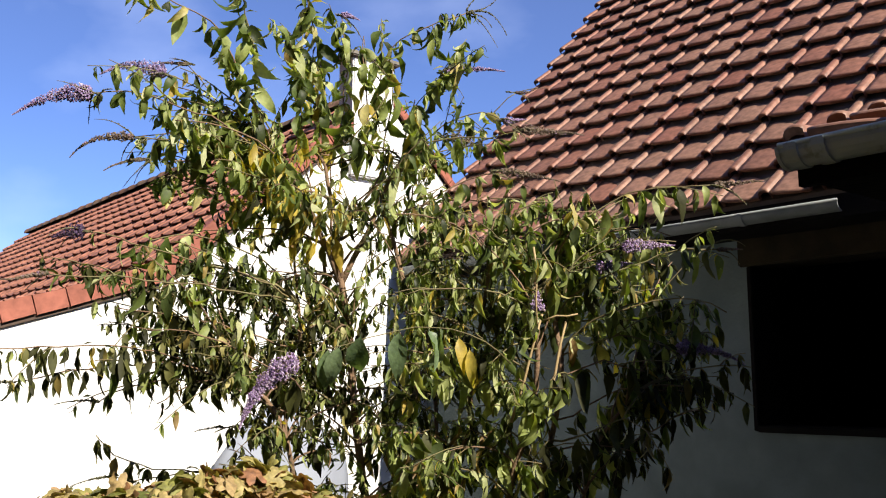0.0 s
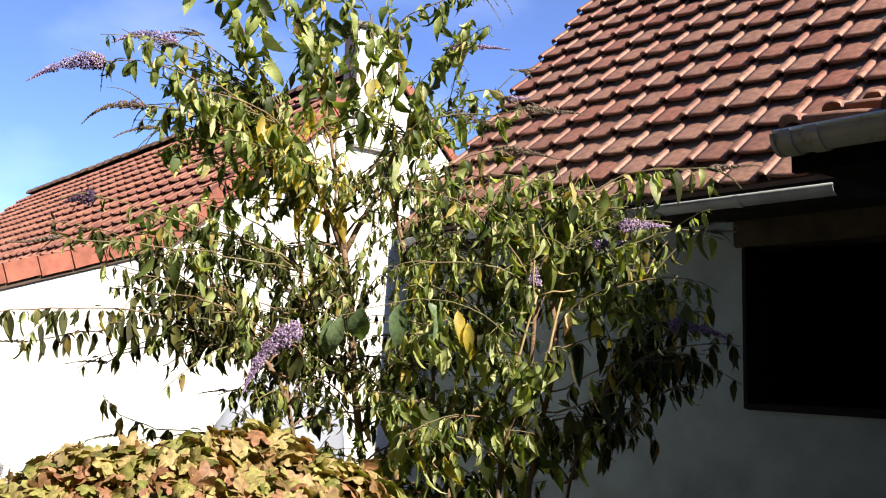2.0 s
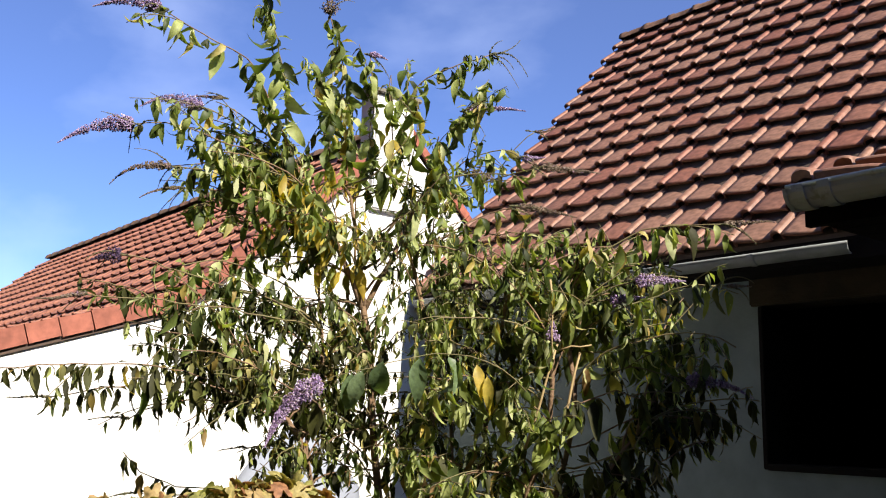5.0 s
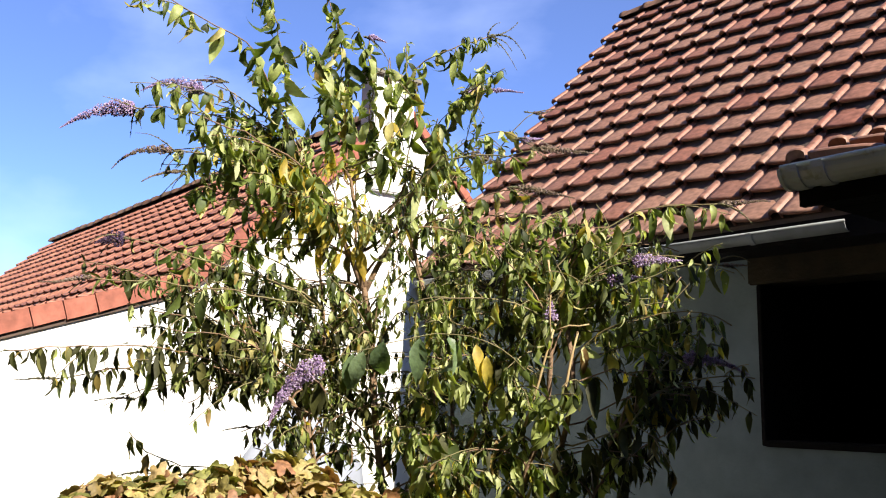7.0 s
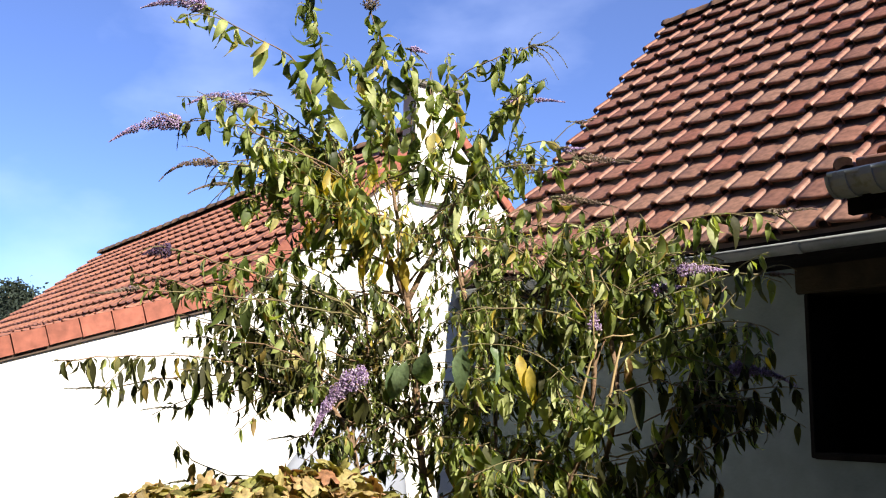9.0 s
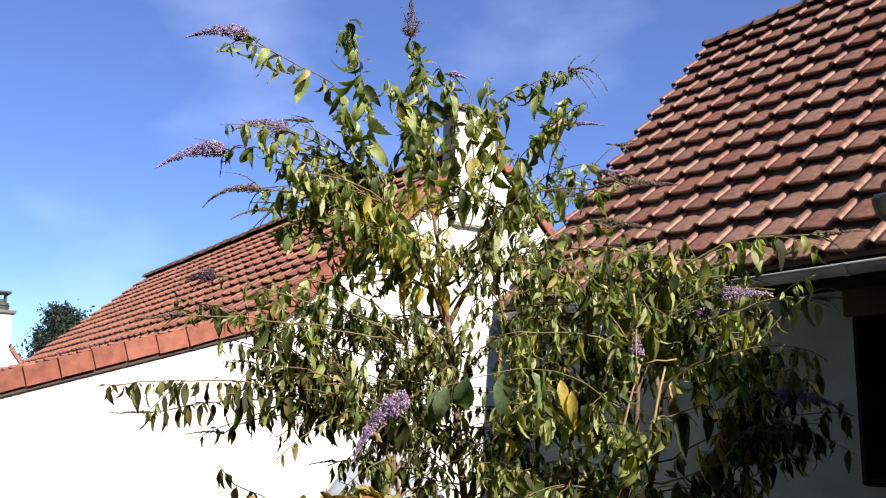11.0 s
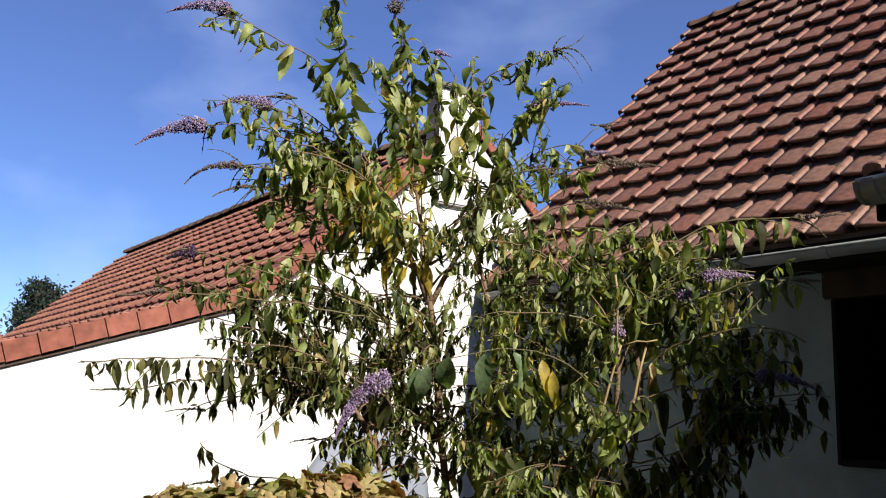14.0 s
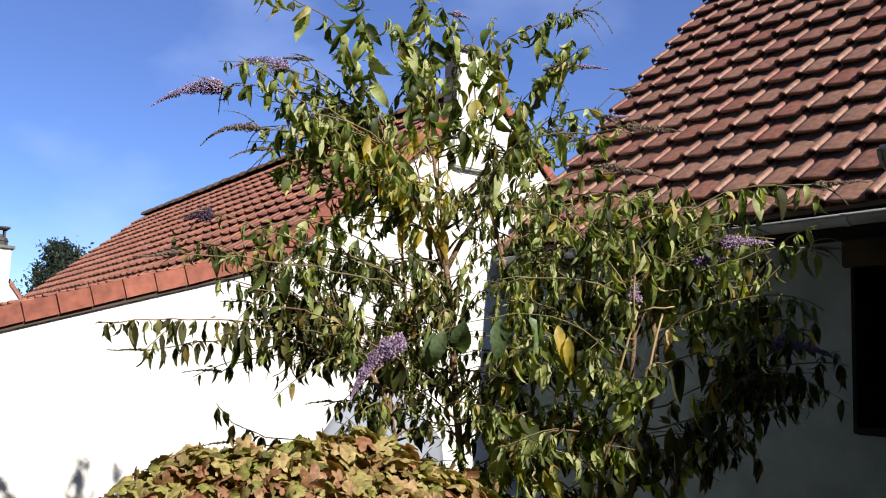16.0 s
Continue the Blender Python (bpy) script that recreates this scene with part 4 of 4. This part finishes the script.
fill(10, -1.05, -0.45, 2.45, 2.9, 0.12, 0.16, 0.07, 1.2, 2, -0.1)
fill(6, -1.12, -0.66, 2.62, 2.96, 0.1, 0.12, 0.06, 1.4, 2)
fill(6, -0.5, 0.1, 2.05, 2.4, 0.2, 0.08, 0.06, 1.0, 3)
fill(11, -0.1, 0.6, 2.3, 2.75, 0.2, 0.15, 0.085)
arched_share[0] = 0.15
fill(6, 0.1, 0.5, 2.0, 2.5, 0.2, 0.09, 0.06, 0.9, 3)
fill(20, -0.05, 1.0, 1.95, 2.42, 0.14, 0.125, 0.075, 1.2, 2, -0.1)
# More dark leaves here too, in place of the shade by the wall.
old_shade_share[0] = 0.6
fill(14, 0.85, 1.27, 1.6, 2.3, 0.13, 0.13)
old_shade_share[0] = 0.12
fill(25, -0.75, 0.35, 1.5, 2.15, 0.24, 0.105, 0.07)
# Nearly all dark leaves, again painted shade.
old_shade_share[0] = 0.85
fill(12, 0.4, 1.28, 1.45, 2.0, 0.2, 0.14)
old_shade_share[0] = 0.12
fill(15, -0.65, 0.02, 1.25, 1.95, 0.22, 0.10, 0.06)
fill(12, 0.05, 0.45, 1.35, 1.62, 0.12, 0.15, 0.06, 0.8)
fill(9, -0.5, 1.0, 1.1, 1.5, 0.22, 0.13)
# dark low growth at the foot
old_shade_share[0], arched_share[0] = 0.85, 0.0
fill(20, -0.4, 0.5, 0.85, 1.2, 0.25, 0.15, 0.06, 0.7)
# the pale shoot with the large leaves and the big hanging flower
pale = smooth([(-2.075, 2.46, 1.79), (-2.075, 2.34, 1.86), (-2.114, 2.23, 1.902), (-2.19, 2.139, 1.909), (-2.311, 1.891, 1.842), (-2.373, 1.796, 1.804)])
twig(pale, 0.0024, 0.0015, SHOOT)
for q, k in (((-2.311, 1.873, 1.839), 0.16), ((-2.259, 1.966, 1.883), 0.17), ((-2.185, 2.065, 1.898), 0.18), ((-2.104, 2.164, 1.909), 0.19), ((-2.281, 1.899, 1.845), 0.15), ((-2.142, 2.15, 1.902), 0.15)):
    d = Vector((rb.gauss(0, 0.22), rb.gauss(0, 0.22), -1))
    leaf_places.append((len(ALL_LEAVES) - 3 + rb.randrange(3), frame_of(Vector(q), d, Vector((0.75 + rb.gauss(0, 0.4), -0.6 + rb.gauss(0, 0.4), 0.15)), k), Vector(q)))
for q, k in (((-2.063, 2.212, 1.876), 0.135), ((-2.025, 2.225, 1.838), 0.14)):
    leaf_places.append((len(LEAVES) + rb.randrange(2), frame_of(Vector(q), Vector((rb.gauss(0, 0.12), rb.gauss(0, 0.12), -1)), Vector((0.75, -0.6, 0.3)), k), Vector(q)))
spike(pale[-1], Vector((-0.52, -0.68, -0.42)), 0.29, 0.052, 1.5, BLOOM, "large drooping lilac flower spike", 2600, 0.9)
# a fan of bare brown twigs at the fork
for fan in (((-2.97, 2.29, 2.15), (-2.99, 2.26, 2.38), (-3.08, 2.15, 2.61)), ((-2.97, 2.29, 2.20), (-3.00, 2.25, 2.42), (-3.04, 2.20, 2.66)),
            ((-2.95, 2.31, 2.22), (-2.96, 2.30, 2.43), (-2.96, 2.30, 2.63)), ((-2.95, 2.31, 2.27), (-2.90, 2.38, 2.42), (-2.85, 2.43, 2.52), (-2.80, 2.50, 2.69)),
            ((-2.93, 2.33, 2.30), (-2.87, 2.41, 2.38), (-2.80, 2.50, 2.46)), ((-3.04, 2.20, 2.05), (-3.05, 2.18, 2.26), (-3.11, 2.11, 2.45)),
            ((-2.96, 2.30, 2.16), (-2.89, 2.36, 2.25), (-2.84, 2.44, 2.37))):
    twig(smooth(fan, 0.06), rb.uniform(0.006, 0.009), 0.003, BARK, "branch")
# dry bare canes in front
for a, b, r in (((-1.997, 2.499, 2.186), (-1.992, 2.505, 1.922), 0.004), ((-2.165, 2.544, 1.588), (-2.048, 2.589, 1.964), 0.006), ((-2.077, 2.63, 1.643), (-2.022, 2.682, 1.94), 0.006), ((-2.027, 2.568, 1.937), (-1.938, 2.65, 1.96), 0.004)):
    a, b = Vector(a), Vector(b)
    twig([a, a.lerp(b, 0.35) + Vector((0.006, 0.004, 0.01)), a.lerp(b, 0.7) + Vector((-0.005, 0.004, 0)), b], r, r * 0.7, STRAW, "dry_cane")

# last shoots that close the gaps at the foot and towards the gable
old_shade_share[0], arched_share[0] = 0.8, 0.0
fill(5, 0.5, 0.95, 1.2, 1.5, 0.15, 0.14, 0.065)
old_shade_share[0], arched_share[0] = 0.3, 0.2
fill(6, -0.9, -0.45, 2.0, 2.3, 0.12, 0.12, 0.07)
old_shade_share[0] = 0.75
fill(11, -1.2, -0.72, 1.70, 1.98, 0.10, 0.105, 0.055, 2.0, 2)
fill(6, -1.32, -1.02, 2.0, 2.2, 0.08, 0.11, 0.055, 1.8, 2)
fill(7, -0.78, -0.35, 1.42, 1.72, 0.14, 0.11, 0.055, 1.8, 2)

CAMERA_SIDE = Vector((0, 0.3, 1.6))     # about where the camera stands; leaves nearest it become separate parts
leaf_places.sort(key=lambda q: (q[2] - CAMERA_SIDE).length)
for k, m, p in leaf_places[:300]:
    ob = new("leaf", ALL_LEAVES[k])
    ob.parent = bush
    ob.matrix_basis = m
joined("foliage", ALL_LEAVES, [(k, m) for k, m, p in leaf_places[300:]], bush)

# ---- heap of withered vine in front of the bush ----
vine = empty("vine_heap", "rounded heap of vine with yellowed and browned leaves", "hedge")
bm = bmesh.new()
bmesh.ops.create_icosphere(bm, subdivisions=4, radius=1)
VC, VR = Vector((-2.13, 1.405, 0.72)), Vector((0.42, 0.82, 0.72))
vturn = Matrix.Rotation(radians(-28), 3, "Z")
for v in bm.verts:
    d = v.co.copy()
    v.co = VC + vturn @ Vector((d.x * VR.x, d.y * VR.y, d.z * VR.z)) * (0.93 + 0.10 * noise.noise(d * 3.1))
part("twig_core", bm, CORE, vine, "tangle of brown dead twigs")


def lobed(name, seed):
    """A five-lobed vine leaf, gently cupped, its lobes pointed and its bays shallow."""
    r = random.Random(seed)
    n = 20
    rim, mid = [], []
    for i in range(n):
        a = 2 * math.pi * i / n
        lobe = abs(math.cos(2.5 * a))
        k = (0.36 + 0.22 * lobe ** 1.5) * r.uniform(0.93, 1.06) * (0.55 if i == n // 2 else 1.0)
        rim.append((math.cos(a) * k, math.sin(a) * k, -0.5 * k * k + 0.05 * math.sin(2 * a + seed) + r.uniform(-0.02, 0.02)))
        mid.append((math.cos(a) * k * 0.5, math.sin(a) * k * 0.5, 0.04 * lobe - 0.08 * k))
    fs = [(0, 1 + i, 1 + (i + 1) % n) for i in range(n)] + [(1 + i, 1 + n + i, 1 + n + (i + 1) % n, 1 + (i + 1) % n) for i in range(n)]
    return mesh_of(name, [(0, 0, 0)] + mid + rim, fs, VINE, True)


VLEAF = [lobed("vine_leaf", s) for s in range(5)]
vine_places = []
rv = random.Random(5)
for i in range(15000):
    d = Vector((rv.gauss(0, 1), rv.gauss(0, 1), rv.gauss(0.25, 1))).normalized()
    p = VC + vturn @ Vector((d.x * VR.x, d.y * VR.y, d.z * VR.z)) * (0.96 + 0.13 * noise.noise(d * 3.1) + rv.uniform(-0.05, 0.09))
    if p.z < 0.5:
        continue
    out = (d + Vector((rv.gauss(0, 0.7), rv.gauss(0, 0.7), rv.gauss(0.1, 0.6)))).normalized()
    side = out.cross(Vector((rv.gauss(0, 1), rv.gauss(0, 1), rv.gauss(0, 1)))).normalized()
    vine_places.append((rv.randrange(5), frame_of(p, side, out, rv.uniform(0.036, 0.08)), p))
vine_places.sort(key=lambda q: (q[2] - Vector((-2.0, 1.3, 1.9))).length)
for k, m, p in vine_places[:300]:
    ob = new("vine_leaf", VLEAF[k])
    ob.parent = vine
    ob.matrix_basis = m
joined("vine_foliage", VLEAF, [(k, m) for k, m, p in vine_places[300:]], vine)

# ---- made-up peaked cone, put in for a grey shadow patch on the gable ----
PATCH_GREY = mat("patch_grey", (0.28, 0.305, 0.36), 0.9, (0.23, 0.25, 0.30), 3.0, 60, 0.3, 0.004, spec=0.1)
cover = empty("shadow_patch_cone", "made-up blue-grey cone standing in for a shadow patch on the gable wall", "cover")
bm = bmesh.new()
peak, sides_n = Vector((-6.0, 3.88, 1.66)), 24
rings = []
for k, (h, w) in enumerate(((0.0, 0.56), (0.55, 0.56), (1.0, 0.56), (1.16, 0.54), (1.34, 0.40), (1.52, 0.20), (1.62, 0.08), (1.66, 0.02))):
    ring = []
    for i in range(sides_n):
        a = 2 * math.pi * i / sides_n
        fold = 1 + 0.05 * math.sin(5 * a + 0.6 * k) * (1 - h / 1.7) + 0.02 * math.sin(11 * a)
        ring.append(bm.verts.new((peak.x + math.cos(a) * w * 0.42 * fold, peak.y + math.sin(a) * w * fold, h)))
    rings.append(ring)
for lo, hi in zip(rings, rings[1:]):
    for i in range(sides_n):
        bm.faces.new((lo[i], lo[(i + 1) % sides_n], hi[(i + 1) % sides_n], hi[i]))
bm.faces.new(rings[-1])
part("patch_cone", bm, PATCH_GREY, cover, smooth=True)
vs, fs = tube([Vector((peak.x, peak.y, z)) for z in (1.655, 1.70)], [0.012, 0.008], 8)
part("cone_tip", mesh_of("cone_tip", vs, fs, TIMBER, True), TIMBER, cover)

# ---- far house and far tree ----
far_house = empty("far_house", "distant white rendered house with a chimney", "house")
bm = bmesh.new()
prism(bm, [(1.5, 0), (1.5, 1.3), (3.75, 4.05), (5.9, 1.3), (5.9, 0)], 0, -31, -25)
part("wall", bm, RENDER, far_house)
for ya, za, yb, zb in ((4.2, 3.47, 6.0, 1.15), (1.4, 1.15, 3.42, 3.64)):
    bm = bmesh.new()
    prism(bm, [(ya, za), (yb, zb), (yb, zb + 0.14), (ya, za + 0.14)], 0, -31.1, -24.95)
    part("roof", bm, TILE_A, far_house)
stack = boxed("chimney", (-25.7, 3.45, 3.0), (-24.96, 4.17, 4.36), RENDER, far_house, 0.02, "white chimney stack")
boxed("cap", (-25.76, 3.38, 4.36), (-24.9, 4.24, 4.44), LEAD, stack, 0.01)
vs, fs = tube([Vector((-25.36, 3.90, z)) for z in (4.44, 4.56, 4.58, 4.66, 4.67, 4.74)], [0.23, 0.22, 0.24, 0.2, 0.15, 0.13], 12)
part("chimney_pot", mesh_of("chimney_pot", vs, fs, BLACK), BLACK, stack, "black clay chimney pot")
bm = bmesh.new()
box(bm, (-25.6, 3.69, 4.88), (-25.12, 4.13, 4.94), 0.02)
for dx, dy in ((-0.12, -0.12), (0.12, -0.12), (-0.12, 0.12), (0.12, 0.12)):
    box(bm, (-25.38 + dx, 3.88 + dy, 4.62), (-25.34 + dx, 3.92 + dy, 4.89))
part("cowl", bm, BLACK, stack)

tree = empty("tree", "dark green bushy tree in the distance", "tree")
trunk_path = [Vector((-34, 7.1, 0)), Vector((-34.05, 7.15, 2)), Vector((-34, 7.05, 4)), Vector((-34, 7.0, 5.6))]
vs, fs = tube(trunk_path, [0.22, 0.17, 0.1, 0.03], 8)
part("trunk", mesh_of("trunk", vs, fs, BARK, True), BARK, tree)
rt = random.Random(8)
TL = [mesh_of("tree_leaf", [(-0.5, 0, 0), (0, -0.28, 0.1), (0.5, 0, -0.05), (0, 0.28, 0.1)], [(0, 1, 2), (0, 2, 3)], DARKLEAF)]
places = []
for i in range(70):
    z = 2.2 + 3.3 * (i + rt.random()) / 70
    reach = 1.1 * (1.05 - ((z - 3.4) / 2.7) ** 2 * 0.92)
    a = rt.uniform(0, 2 * math.pi)
    c = Vector((-34 + math.cos(a) * reach * rt.uniform(0.2, 1), 6.95 + (z - 3.8) * 0.3 + math.sin(a) * reach * rt.uniform(0.1, 0.95), z))
    o, _ = along(trunk_path, min(0.95, (z - 0.7) / 5.6))
    vs, fs = tube([o, o.lerp(c, 0.5) + Vector((0, 0, 0.1)), c], [0.05, 0.03, 0.012], 5)
    part("limb", mesh_of("limb", vs, fs, BARK, True), BARK, tree)
    for k in range(170):
        p = c + Vector((rt.gauss(0, 0.17), rt.gauss(0, 0.17), rt.gauss(0, 0.2)))
        d = Vector((rt.gauss(0, 1), rt.gauss(0, 1), rt.gauss(0.6, 1))).normalized()
        places.append((0, frame_of(p, d, Vector((rt.gauss(0, 1), rt.gauss(0, 1), 1)), rt.uniform(0.10, 0.18))))
joined("crown", TL, places, tree)

# ---- roof tiles, laid last ----
TC = [tile_mesh("roof_tile", 0.322, 0.2955, TILE, 0.95, s) for s in range(4)]
TD = [tile_mesh("roof_tile", 0.322, 0.2955, TILE, 0.9, s + 9) for s in range(3)]
TA = [tile_mesh("roof_tile", 0.25, 0.2265, TILE_A, 0.52, s, 0.066) for s in range(4)]


def on(parent, meshes, places, first):
    """The tiles that pass the test become parts; the rest one joined part."""
    near = [q for q in places if first(q[2])]
    rest = [q for q in places if not first(q[2])]
    for k, m, q in near:
        ob = new("roof_tile", meshes[k])
        ob.parent = parent
        ob.matrix_basis = m
    if rest:
        joined("tile_field", meshes, [(k, m) for k, m, q in rest], parent)


on(roof_c, TC, lay_tiles(XL - 0.02, XR, CE, CR, 0.322, 0.2955, TC, lambda q: q.x > DX - 0.1 and q.y < DJ[0] - 0.25, 1), lambda q: q.x < -0.95)
on(roof_d, TD, lay_tiles(DX - 0.02, XR, (DE[0] - 0.05, DE[1] - 0.015), DJ, 0.322, 0.2955, TD, None, 2), lambda q: q.x < 2.5)
on(roof_a, TA, lay_tiles(FAR, GX - 0.02, (KINK[0] - 0.056, KINK[1] - 0.049), (APEX[0] - 0.09, APEX[1] - 0.078), 0.25, 0.2265, TA, None, 3, True), lambda q: q.x > -12.0)
on(roof_a, TA, lay_tiles(FAR, GX - 0.02, (EAVE[0] - 0.04, EAVE[1]), (KINK[0] - 0.05, KINK[1] - 0.015), 0.25, 0.2265, TA, None, 4, True), lambda q: False)

def verge_mesh(length, drop):
    """A verge tile: a flat face that hangs over the gable and a lip on the roof, x out of the gable, y up the slope."""
    bm = bmesh.new()
    prism(bm, [(0.0, 0.03), (length - 0.008, 0.022), (length - 0.008, 0.03 - drop), (0.004, 0.026 - drop), (0.0, 0.022 - drop)], 0, -0.005, 0.02)
    box(bm, (-0.12, 0.0, 0.0), (-0.004, length, 0.027))
    me = bpy.data.meshes.new("verge_tile")
    bm.to_mesh(me)
    bm.free()
    me.materials.append(VERGE)
    return me


rg = random.Random(21)
for a, b in ((EAVE, KINK), (KINK, APEX)):
    f, length = slope_frame(GX, a, b)
    n = int(length / 0.215 + 0.5)
    me = verge_mesh(length / n, 0.132)
    board = part("verge_board", box(bmesh.new(), (-0.03, 0, -0.135), (-0.007, length, 0.016)), BOARD, roof_a)
    board.matrix_basis = f
    for i in range(n):
        ob = new("verge_tile", me)
        ob.parent = roof_a
        ob.matrix_basis = f @ pose(rg.uniform(-0.003, 0.004), i * length / n, rg.uniform(-0.004, 0.004), rg.uniform(-0.9, 0.9), rg.uniform(-0.8, 0.8), rg.uniform(-0.8, 0.8))
fm = Matrix.Translation((0, 2 * APEX[0], 0)) @ Matrix.Diagonal((1, -1, 1, 1))
f, length = slope_frame(GX, (KINK[0], RKINK[1]), APEX)
me = verge_mesh(length / 14, 0.075)
for i in range(14):
    ob = new("verge_tile", me)
    ob.parent = roof_a
    ob.matrix_basis = fm @ f @ Matrix.Translation((-0.006, i * length / 14, -0.03))
